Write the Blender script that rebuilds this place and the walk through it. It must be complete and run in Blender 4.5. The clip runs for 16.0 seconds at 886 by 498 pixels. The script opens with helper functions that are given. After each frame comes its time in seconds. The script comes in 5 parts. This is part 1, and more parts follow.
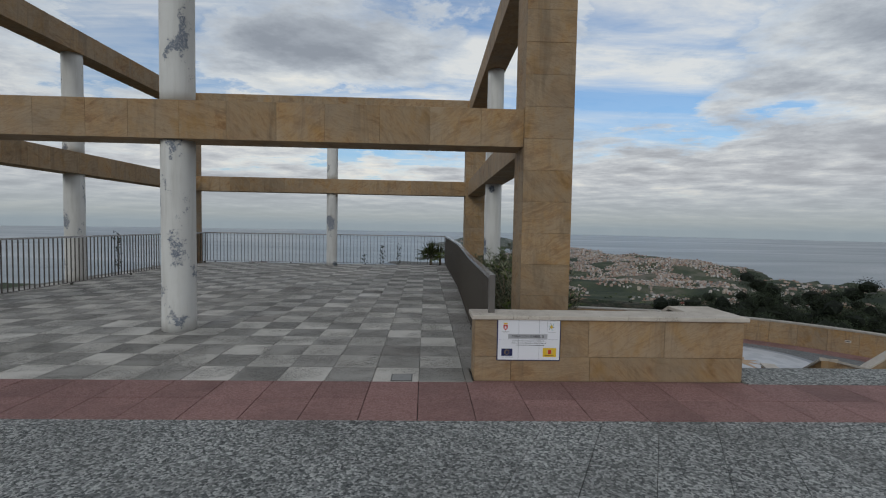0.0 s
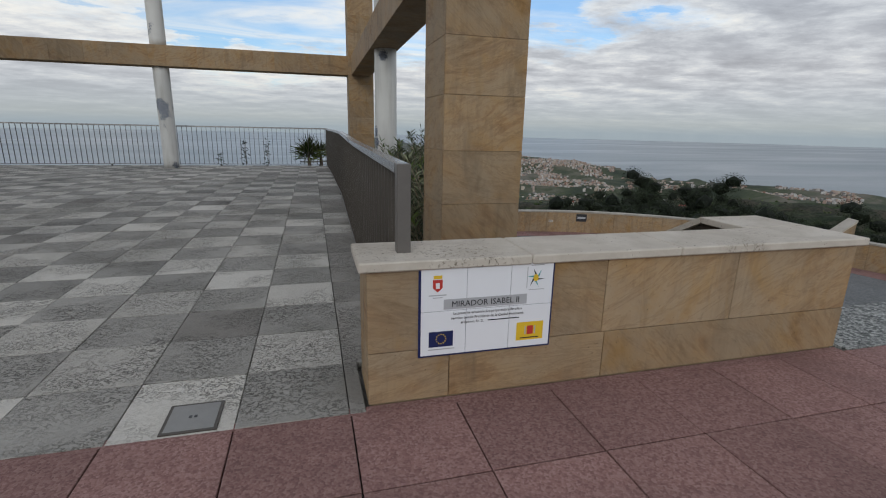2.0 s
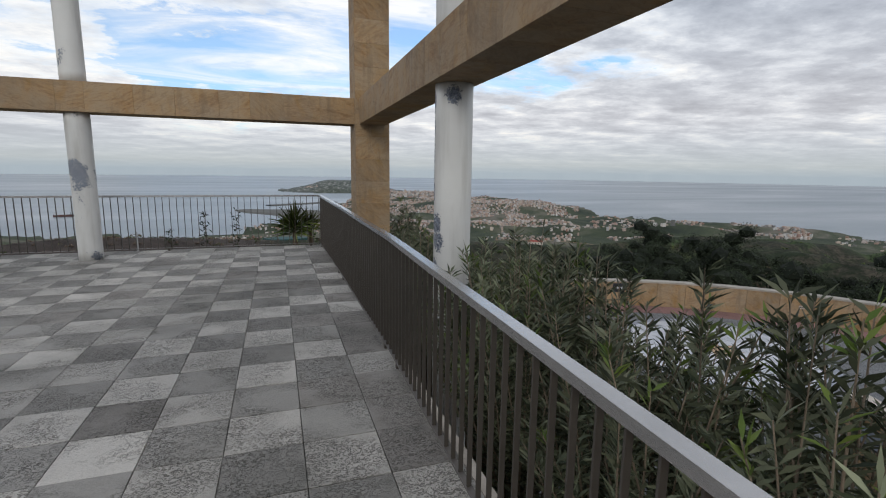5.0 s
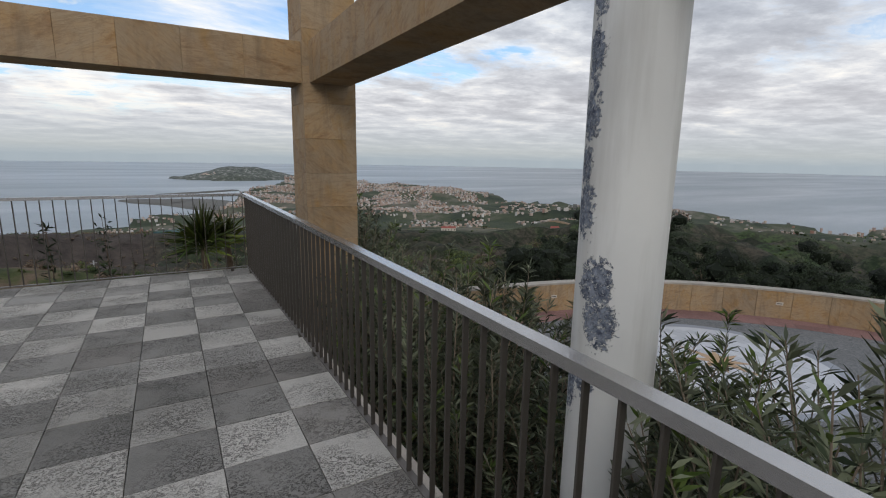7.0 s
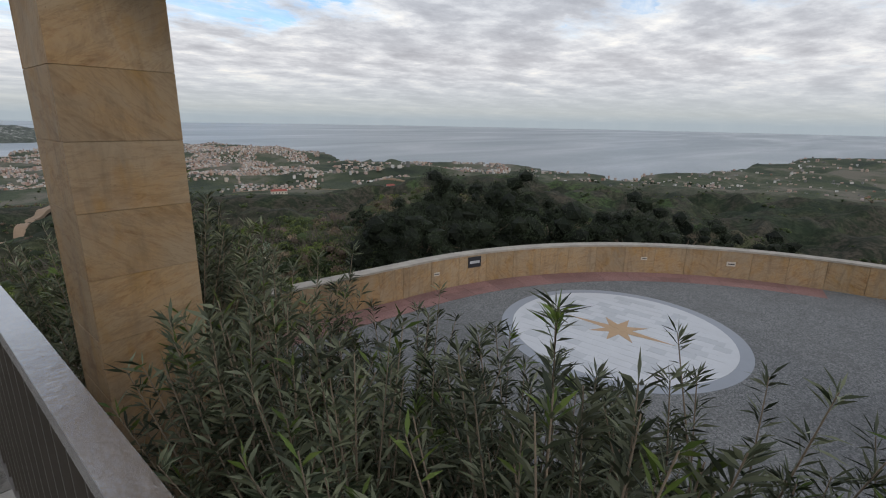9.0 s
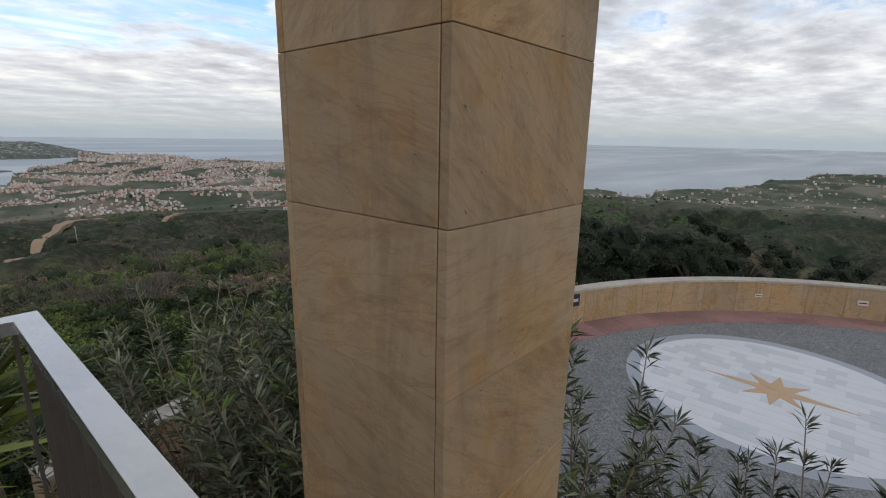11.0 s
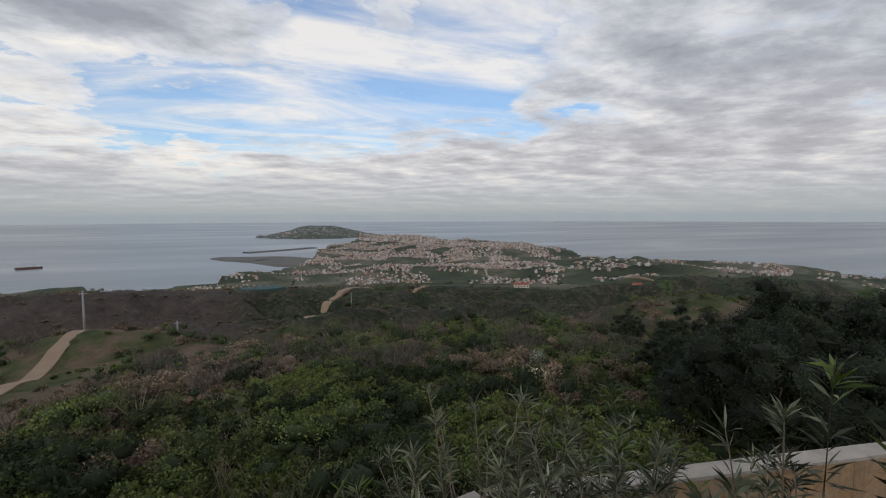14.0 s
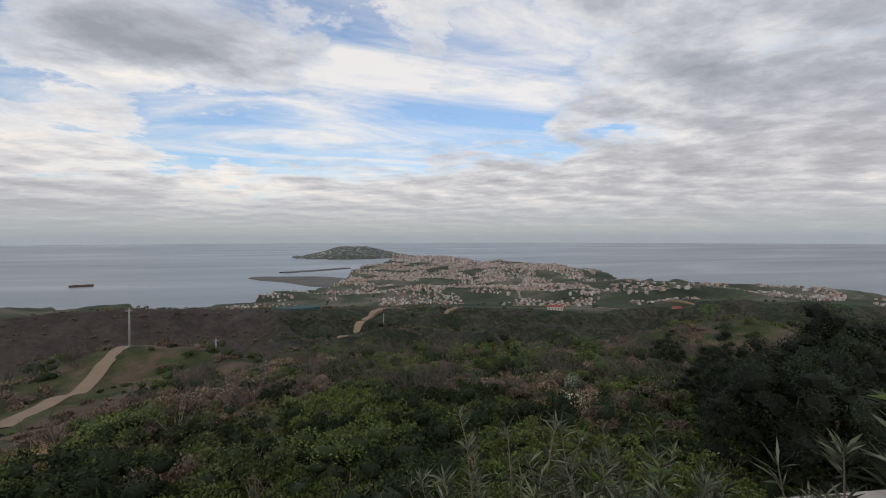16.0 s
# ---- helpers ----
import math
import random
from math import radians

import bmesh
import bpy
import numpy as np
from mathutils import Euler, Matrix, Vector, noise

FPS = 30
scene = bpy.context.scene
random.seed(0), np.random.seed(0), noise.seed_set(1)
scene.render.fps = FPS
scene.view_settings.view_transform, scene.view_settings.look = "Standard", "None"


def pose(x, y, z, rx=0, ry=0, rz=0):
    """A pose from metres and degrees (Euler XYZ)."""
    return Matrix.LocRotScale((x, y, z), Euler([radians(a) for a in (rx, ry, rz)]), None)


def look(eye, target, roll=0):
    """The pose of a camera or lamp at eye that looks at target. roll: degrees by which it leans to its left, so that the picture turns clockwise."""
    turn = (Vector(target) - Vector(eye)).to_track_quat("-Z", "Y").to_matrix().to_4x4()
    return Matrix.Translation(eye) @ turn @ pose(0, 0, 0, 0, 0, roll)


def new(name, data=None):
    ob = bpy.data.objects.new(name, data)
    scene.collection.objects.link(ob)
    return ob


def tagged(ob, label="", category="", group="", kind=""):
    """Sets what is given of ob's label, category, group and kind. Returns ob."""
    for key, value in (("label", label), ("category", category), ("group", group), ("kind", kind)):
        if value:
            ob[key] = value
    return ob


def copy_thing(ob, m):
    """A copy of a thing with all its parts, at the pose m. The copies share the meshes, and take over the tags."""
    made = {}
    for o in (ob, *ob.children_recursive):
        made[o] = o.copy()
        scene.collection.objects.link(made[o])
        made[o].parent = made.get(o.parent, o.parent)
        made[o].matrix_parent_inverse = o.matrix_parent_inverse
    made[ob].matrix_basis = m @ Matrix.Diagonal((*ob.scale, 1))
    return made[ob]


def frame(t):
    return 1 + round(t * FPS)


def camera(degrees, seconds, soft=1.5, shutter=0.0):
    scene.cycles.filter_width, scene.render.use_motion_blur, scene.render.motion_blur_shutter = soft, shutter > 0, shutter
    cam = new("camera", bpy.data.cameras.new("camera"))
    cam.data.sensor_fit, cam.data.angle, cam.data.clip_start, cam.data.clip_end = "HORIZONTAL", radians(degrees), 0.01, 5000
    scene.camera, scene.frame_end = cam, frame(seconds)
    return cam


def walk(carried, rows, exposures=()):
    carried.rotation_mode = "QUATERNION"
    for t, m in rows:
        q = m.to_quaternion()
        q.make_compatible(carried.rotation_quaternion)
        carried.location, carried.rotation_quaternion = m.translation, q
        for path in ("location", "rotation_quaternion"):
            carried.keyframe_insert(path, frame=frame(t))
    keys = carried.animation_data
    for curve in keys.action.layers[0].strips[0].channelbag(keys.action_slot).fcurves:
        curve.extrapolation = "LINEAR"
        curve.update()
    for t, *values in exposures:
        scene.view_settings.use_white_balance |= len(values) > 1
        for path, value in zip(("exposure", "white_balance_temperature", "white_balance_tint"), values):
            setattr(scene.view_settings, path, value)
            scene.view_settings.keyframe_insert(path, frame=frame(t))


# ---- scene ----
cam = camera(86.0, 16.0, 1.1)
PATH = [
    (0, (1.511, 0.888, 1.502), (1.585, 2.884, 1.405), 1.1),
    (0.5, (1.506, 1.506, 1.47), (1.664, 3.49, 1.278), 1.1),
    (1, (1.658, 2.211, 1.357), (1.905, 4.178, 1.094), 1.2),
    (1.5, (1.75, 2.91, 1.252), (2.118, 4.842, 0.892), 1.1),
    (2, (1.814, 3.598, 1.168), (2.331, 5.468, 0.68), 1.3),
    (2.5, (1.917, 4.268, 1.015), (2.505, 6.105, 0.485), 1.5),
    (3, (1.775, 4.895, 1.205), (2.355, 6.747, 0.721), 1.6),
    (3.5, (1.61, 5.746, 1.466), (2.179, 7.615, 1.037), 1.6),
    (4, (1.454, 6.543, 1.58), (2.06, 8.414, 1.217), 1.7),
    (4.2, (1.444, 6.799, 1.634), (2.063, 8.67, 1.294), 1.4),
    (6.3, (1.166, 10.261, 1.676), (1.958, 12.072, 1.366), 1.0),
    (6.5, (1.146, 10.589, 1.683), (1.987, 12.374, 1.357), 1.1),
    (7, (1.328, 11.442, 1.645), (2.31, 13.145, 1.277), 1.0),
    (7.5, (1.588, 12.183, 1.646), (2.724, 13.774, 1.224), 1.0),
    (8, (1.955, 12.82, 1.615), (3.231, 14.286, 1.14), 0.9),
    (10.3, (2.193, 16.032, 1.615), (3.769, 17.146, 1.089), 1.3),
    (10.5, (2.172, 16.348, 1.635), (3.722, 17.504, 1.123), 1.3),
    (10.7, (2.118, 16.67, 1.635), (3.646, 17.863, 1.143), 1.2),
    (11, (2.085, 17.077, 1.657), (3.548, 18.357, 1.195), 1.0),
    (11.2, (2.085, 17.36, 1.657), (3.517, 18.684, 1.216), 0.7),
    (11.5, (2.111, 17.812, 1.66), (3.467, 19.225, 1.25), 0.6),
]
AFTER = [
    (11.75, (2.15, 18.17, 1.67), -41.6, -11.1, -0.4),
    (12.0, (2.14, 18.46, 1.67), -39.1, -10.2, -0.3),
    (12.5, (2.13, 18.53, 1.65), -33.4, -8.1, -0.1),
    (13.0, (2.13, 18.55, 1.64), -28.6, -6.4, 0.0),
    (13.5, (2.13, 18.57, 1.63), -24.8, -5.0, 0.1),
    (14.0, (2.13, 18.57, 1.62), -21.6, -4.0, 0.2),
    (14.5, (2.13, 18.58, 1.62), -19.0, -3.15, 0.2),
    (15.0, (2.13, 18.58, 1.62), -16.9, -2.4, 0.2),
    (15.5, (2.13, 18.58, 1.62), -16.1, -1.8, 0.1),
    (16.0, (2.13, 18.58, 1.62), -17.7, -1.45, 0.1),
]
rows = [(t, look(eye, target, roll)) for t, eye, target, roll in PATH]
rows += [(t, pose(*eye, 90 + pitch, lean, yaw)) for t, eye, yaw, pitch, lean in AFTER]
walk(cam, rows, [(0.0, -0.2, 6150, 5), (1.0, -0.15, 6150, 5), (2.0, 0.05, 6200, 6), (3.5, 0.3, 6200, 7), (8.0, 0.25, 6300, 8), (10.3, 0.3, 6300, 8), (10.7, 0.3, 6300, 8), (11.4, 0.48, 6300, 8), (12.0, 0.2, 6300, 9), (13.0, 0.0, 6350, 9), (16.0, 0.02, 6450, 10)])

# ---- world, sun ----
SUN_EL, SUN_AZ = 24.0, 205.0          # degrees; azimuth clockwise from +y
world = bpy.data.worlds.new("sky")
scene.world = world
world.use_nodes = True


class Nodes:
    """A small helper that adds nodes and joins them."""

    def __init__(self, tree):
        self.tree = tree

    def add(self, kind, ins=None, operation=None, data_type=None, blend_type=None, use_clamp=None, interpolation_type=None, rotation_type=None):
        n = self.tree.nodes.new(kind)
        if operation:
            n.operation = operation
        if data_type:
            n.data_type = data_type
        if blend_type:
            n.blend_type = blend_type
        if use_clamp is not None:
            n.use_clamp = use_clamp
        if interpolation_type:
            n.interpolation_type = interpolation_type
        if rotation_type:
            n.rotation_type = rotation_type
        for key, value in (ins or {}).items():
            if isinstance(value, bpy.types.NodeSocket):
                self.tree.links.new(value, n.inputs[key])
            else:
                n.inputs[key].default_value = value
        return n

    def math(self, op, a, b=0.0, clamp=False):
        return self.add("ShaderNodeMath", operation=op, use_clamp=clamp, ins={0: a, 1: b}).outputs[0]

    def mix(self, f, a, b, blend="MIX"):
        return self.add("ShaderNodeMix", data_type="RGBA", blend_type=blend, ins={0: f, 6: a, 7: b}).outputs[2]

    def ramp(self, f, stops):
        n = self.add("ShaderNodeValToRGB", ins={0: f})
        e = n.color_ramp.elements
        while len(e) < len(stops):
            e.new(0.5)
        for el, (p, c) in zip(e, stops):
            el.position, el.color = p, (c, c, c, 1) if isinstance(c, (int, float)) else (*c, 1)
        return n.outputs[0]

    def noise(self, vec, scale, detail=4.0, rough=0.55, warp=0.0):
        return self.add("ShaderNodeTexNoise", ins={"Vector": vec, "Scale": scale, "Detail": detail, "Roughness": rough, "Distortion": warp}).outputs[0]


def build_sky():
    g = Nodes(world.node_tree)
    bg = world.node_tree.nodes["Background"]
    sky = g.add("ShaderNodeTexSky")
    sky.sky_type, sky.sun_disc, sky.altitude, sky.dust_density = "NISHITA", False, 200, 1.5
    sky.sun_elevation, sky.sun_rotation = radians(SUN_EL), radians(SUN_AZ)
    blue = g.mix(1.0, sky.outputs[0], (0.085, 0.112, 0.138, 1), "MULTIPLY")
    co = g.add("ShaderNodeTexCoord").outputs["Generated"]
    sep = g.add("ShaderNodeSeparateXYZ", ins={0: co})
    up = g.math("MAXIMUM", sep.outputs[2], 0.0)
    lift = g.math("ADD", up, 0.10)
    u, v = g.math("DIVIDE", sep.outputs[0], lift), g.math("DIVIDE", sep.outputs[1], lift)
    flat = g.add("ShaderNodeCombineXYZ", ins={0: u, 1: v, 2: 0.0}).outputs[0]
    wide = g.add("ShaderNodeMapping", ins={0: flat, "Location": (3.1, 1.7, 0), "Rotation": (0, 0, radians(24)), "Scale": (0.56, 0.66, 1)}).outputs[0]
    def billow(vec):
        n1 = g.noise(vec, 0.95, 9, 0.58, 0.3)
        n2 = g.noise(vec, 3.3, 10, 0.64, 0.2)
        return g.math("ADD", g.math("MULTIPLY", n1, 0.56), g.math("MULTIPLY", n2, 0.44))

    dens = billow(wide)
    lit = billow(g.add("ShaderNodeVectorMath", operation="ADD", ins={0: wide, 1: (0.10, -0.16, 0.0)}).outputs[0])
    # broad open and closed stretches of the cloud deck: azimuth (left is plus), height, half-width, change
    for az, el, half, change in ((6, 11.5, 7, -0.13), (19, 11, 6, -0.12), (-9, 13, 7, -0.08), (-11, 19, 5, -0.08), (-25, 19.5, 7, -0.13), (14, 20, 8, 0.07), (4, 17.5, 4, 0.07), (-16, 23, 5, 0.03), (20, 5, 6, 0.07), (-59, 9, 3.0, 0.06), (-70, 12, 22, 0.03), (30, 16, 7, -0.08), (-45, 22, 16, 0.04), (-5, 33, 10, -0.08)):
        c = (-math.sin(radians(az)) * math.cos(radians(el)), math.cos(radians(az)) * math.cos(radians(el)), math.sin(radians(el)))
        dot = g.add("ShaderNodeVectorMath", operation="DOT_PRODUCT", ins={0: co, 1: c}).outputs["Value"]
        dens = g.math("ADD", dens, g.add("ShaderNodeMapRange", interpolation_type="SMOOTHSTEP", ins={0: dot, 1: math.cos(radians(half * 1.5)), 2: 1.0, 3: 0.0, 4: change}).outputs[0])
    n3 = g.noise(g.add("ShaderNodeMapping", ins={0: flat, "Rotation": (0, 0, radians(-20)), "Scale": (0.45, 1.2, 1)}).outputs[0], 1.3, 7, 0.6, 0.8)
    low = g.add("ShaderNodeMapRange", ins={0: up, 1: 0.02, 2: 0.18, 3: 0.13, 4: 0.0}).outputs[0]
    thick = g.math("ADD", dens, low)
    mask = g.ramp(thick, [(0.42, 0.0), (0.465, 0.75), (0.52, 1.0)])
    wisps = g.ramp(n3, [(0.38, 0.14), (0.50, 0.42), (0.62, 0.85)])
    cover = g.math("MAXIMUM", mask, wisps)
    relief = g.math("MULTIPLY", g.math("SUBTRACT", lit, dens), 2.3)
    curl = g.math("MULTIPLY", g.math("SUBTRACT", g.noise(wide, 7.5, 8, 0.62, 0.3), 0.5), 0.55)
    tone = g.math("ADD", g.math("ADD", g.math("ADD", g.math("MULTIPLY", g.math("SUBTRACT", 0.53, thick), 1.05), 0.62), curl), relief, True)
    shade = g.ramp(tone, [(0.05, (0.33, 0.345, 0.39)), (0.36, (0.45, 0.465, 0.51)), (0.60, (0.61, 0.62, 0.655)), (0.80, (0.79, 0.775, 0.765)), (0.96, (0.95, 0.89, 0.82))])
    warm = g.add("ShaderNodeMapRange", ins={0: up, 1: 0.04, 2: 0.28, 3: 0.20, 4: 0.0}).outputs[0]
    shade = g.mix(warm, shade, (0.86, 0.70, 0.56, 1))
    col = g.mix(cover, blue, shade)
    haze = g.add("ShaderNodeMapRange", interpolation_type="SMOOTHSTEP", ins={0: sep.outputs[2], 1: -0.01, 2: 0.12, 3: 0.95, 4: 0.0}).outputs[0]
    hz = g.ramp(g.math("MULTIPLY", up, 6.0), [(0.0, (0.33, 0.37, 0.40)), (0.10, (0.41, 0.43, 0.43)), (0.35, (0.44, 0.47, 0.50)), (0.75, (0.50, 0.54, 0.60))])
    col = g.mix(haze, col, hz)
    world.node_tree.links.new(col, bg.inputs[0])
    bg.inputs[1].default_value = 1.0


build_sky()
sun = new("sun", bpy.data.lights.new("sun", "SUN"))
sun.data.energy, sun.data.angle, sun.data.color = 0.8, radians(18), (1.0, 0.94, 0.86)
sun.matrix_world = look((0, 0, 0), (-math.sin(radians(SUN_AZ)) * math.cos(radians(SUN_EL)), -math.cos(radians(SUN_AZ)) * math.cos(radians(SUN_EL)), -math.sin(radians(SUN_EL))))


# ---- materials ----
def material(name, build, rough=0.8, metal=0.0, spec=0.5):
    """build(g, pos) gives a colour socket and, or None, a height socket with its depth."""
    m = bpy.data.materials.new(name)
    m.use_nodes = True
    g = Nodes(m.node_tree)
    b = m.node_tree.nodes["Principled BSDF"]
    b.inputs["Roughness"].default_value, b.inputs["Metallic"].default_value, b.inputs["Specular IOR Level"].default_value = rough, metal, spec
    pos = g.add("ShaderNodeNewGeometry").outputs["Position"]
    col, height, depth = build(g, pos, b)
    if col is not None:
        m.node_tree.links.new(col, b.inputs["Base Color"])
    if height is not None:
        m.node_tree.links.new(g.add("ShaderNodeBump", ins={"Height": height, "Distance": depth, "Strength": 1.0}).outputs[0], b.inputs["Normal"])
    return m


def stretched(g, pos, sx, sy, sz, rot=(0, 0, 0)):
    return g.add("ShaderNodeMapping", ins={0: pos, "Rotation": [radians(a) for a in rot], "Scale": (sx, sy, sz)}).outputs[0]


def rnd(g, kind="object"):
    return g.add("ShaderNodeObjectInfo").outputs["Random"] if kind == "object" else g.add("ShaderNodeNewGeometry").outputs["Random Per Island"]


def sandstone(name, tone=1.0):
    def build(g, pos, b):
        r = rnd(g)
        off = g.add("ShaderNodeCombineXYZ", ins={0: g.math("MULTIPLY", r, 37.0), 1: g.math("MULTIPLY", r, 11.0), 2: g.math("MULTIPLY", r, 23.0)}).outputs[0]
        p = g.add("ShaderNodeVectorMath", operation="ADD", ins={0: pos, 1: off}).outputs[0]
        tilt = g.add("ShaderNodeVectorRotate", rotation_type="AXIS_ANGLE", ins={0: p, "Axis": (0.6, 0.6, 0.5), "Angle": g.math("MULTIPLY", g.math("SUBTRACT", r, 0.5), 2.2)}).outputs[0]
        vein = g.noise(stretched(g, tilt, 1.1, 1.1, 3.6), 2.1, 9, 0.72, 1.3)
        cloud = g.noise(p, 2.2, 5, 0.6, 0.4)
        fine = g.noise(p, 60, 4, 0.7)
        c = g.ramp(vein, [(0.28, (0.17, 0.085, 0.036)), (0.41, (0.36, 0.205, 0.10)), (0.50, (0.50, 0.335, 0.185)), (0.60, (0.46, 0.31, 0.18)), (0.74, (0.37, 0.27, 0.19))])
        c = g.mix(g.ramp(cloud, [(0.36, 0.12), (0.60, 0.85)]), c, (0.47, 0.37, 0.26, 1))
        grey = g.noise(pos, 0.9, 5, 0.65, 0.3)
        c = g.mix(g.ramp(grey, [(0.46, 0.0), (0.68, 0.6)]), c, (0.33, 0.275, 0.215, 1))
        c = g.mix(g.math("MULTIPLY", fine, 0.3), c, (0.24, 0.165, 0.10, 1))
        drip = g.noise(stretched(g, pos, 3.0, 3.0, 0.45), 1.6, 6, 0.65, 0.6)
        c = g.mix(g.ramp(drip, [(0.52, 0.0), (0.70, 0.5)]), c, (0.15, 0.115, 0.085, 1))
        ochre = g.noise(stretched(g, p, 1.0, 1.0, 0.6), 3.2, 5, 0.6, 0.7)
        c = g.mix(g.ramp(ochre, [(0.54, 0.0), (0.72, 0.5)]), c, (0.40, 0.235, 0.085, 1))
        smear = g.noise(stretched(g, tilt, 1.0, 1.0, 3.2), 2.1, 8, 0.72, 1.1)
        c = g.mix(g.ramp(smear, [(0.50, 0.0), (0.66, 0.45)]), c, (0.21, 0.135, 0.08, 1))
        thread = g.noise(stretched(g, tilt, 0.8, 0.8, 4.5), 2.6, 6, 0.6, 1.4)
        thread = g.ramp(g.math("ABSOLUTE", g.math("SUBTRACT", thread, 0.5)), [(0.0, 0.22), (0.03, 0.0)])
        c = g.mix(thread, c, (0.13, 0.075, 0.04, 1))
        pits = g.ramp(g.noise(stretched(g, tilt, 1.0, 1.0, 2.2), 48, 4, 0.65), [(0.67, 0.0), (0.73, 0.7)])
        c = g.mix(pits, c, (0.13, 0.085, 0.05, 1))
        val = g.add("ShaderNodeHueSaturation", ins={"Value": g.math("ADD", g.math("MULTIPLY", r, 0.15), 0.67 * tone), "Saturation": 1.13, "Color": c}).outputs[0]
        h = g.math("SUBTRACT", g.math("ADD", g.math("MULTIPLY", vein, 0.5), g.math("MULTIPLY", fine, 0.3)), pits)
        return val, h, 0.004
    return material(name, build, 0.72, 0, 0.35)


def speckled(name, lo, mid, hi, scale, depth=0.003, rough=0.9, rand="object", var=0.3, stain=(0.03, 0.03, 0.025)):
    def build(g, pos, b):
        r = rnd(g, rand)
        grain = g.noise(pos, scale, 4, 0.75)
        cells = g.add("ShaderNodeTexVoronoi", ins={"Vector": pos, "Scale": scale * 0.8}).outputs
        t = g.math("ADD", g.math("MULTIPLY", grain, 0.6), g.math("MULTIPLY", g.add("ShaderNodeSeparateColor", ins={0: cells["Color"]}).outputs[0], 0.4))
        c = g.ramp(t, [(0.28, lo), (0.5, mid), (0.72, hi)])
        dirt = g.noise(pos, 1.3, 6, 0.65, 0.5)
        c = g.mix(g.ramp(dirt, [(0.45, 0.0), (0.75, 0.6)]), c, (*stain, 1))
        c = g.add("ShaderNodeHueSaturation", ins={"Value": g.math("ADD", g.math("MULTIPLY", r, var), 1.0 - var / 2), "Color": c}).outputs[0]
        return c, g.math("SUBTRACT", grain, cells["Distance"]), depth
    return material(name, build, rough, 0, 0.3)


def paving_tile(name, lo, hi, rand="object"):
    """Weathered cement tile with a worn, worm-like relief."""
    def build(g, pos, b):
        r = rnd(g, rand)
        off = g.add("ShaderNodeCombineXYZ", ins={0: g.math("MULTIPLY", r, 31.0), 1: g.math("MULTIPLY", r, 17.0), 2: 0.0}).outputs[0]
        p = g.add("ShaderNodeVectorMath", operation="ADD", ins={0: pos, 1: off}).outputs[0]
        worm = g.noise(stretched(g, p, 1.0, 1.5, 1.0), 31, 4, 0.6, 2.2)
        cracks = g.ramp(worm, [(0.41, 1.0), (0.49, 0.0)])
        amount = g.ramp(g.noise(p, 2.2, 3, 0.5), [(0.40, 0.15), (0.56, 1.0)])
        cracks = g.math("MULTIPLY", cracks, amount)
        soft = g.noise(pos, 2.0, 6, 0.65, 0.3)
        fine = g.noise(pos, 90, 3, 0.7)
        c = g.mix(soft, (*lo, 1), (*hi, 1))
        c = g.mix(g.math("MULTIPLY", fine, 0.45), c, (lo[0] * 0.55, lo[1] * 0.55, lo[2] * 0.52, 1))
        c = g.mix(g.math("MULTIPLY", cracks, 0.66), c, (0.06, 0.055, 0.05, 1))
        stain = g.ramp(g.noise(pos, 0.55, 6, 0.6, 0.6), [(0.50, 0.0), (0.70, 0.5)])
        c = g.mix(stain, c, (0.10, 0.098, 0.085, 1))
        c = g.add("ShaderNodeHueSaturation", ins={"Value": g.math("ADD", g.math("MULTIPLY", r, 0.34), 0.84), "Color": c}).outputs[0]
        return c, g.math("SUBTRACT", g.math("MULTIPLY", fine, 0.25), cracks), 0.007
    return material(name, build, 0.86, 0, 0.3)


def plain(name, colour, rough=0.6, metal=0.0, scale=8.0, amount=0.25, dark=0.5, depth=0.001, rand=0.0):
    def build(g, pos, b):
        n = g.noise(pos, scale, 6, 0.65, 0.3)
        c = g.mix(g.math("MULTIPLY", g.ramp(n, [(0.35, 0.0), (0.7, 1.0)]), amount), (*colour, 1), tuple(k * dark for k in colour) + (1,))
        if rand:
            c = g.add("ShaderNodeHueSaturation", ins={"Value": g.math("ADD", g.math("MULTIPLY", rnd(g, "island"), rand), 1 - rand / 2), "Color": c}).outputs[0]
        return c, g.noise(pos, scale * 9, 3, 0.6), depth
    return material(name, build, rough, metal)


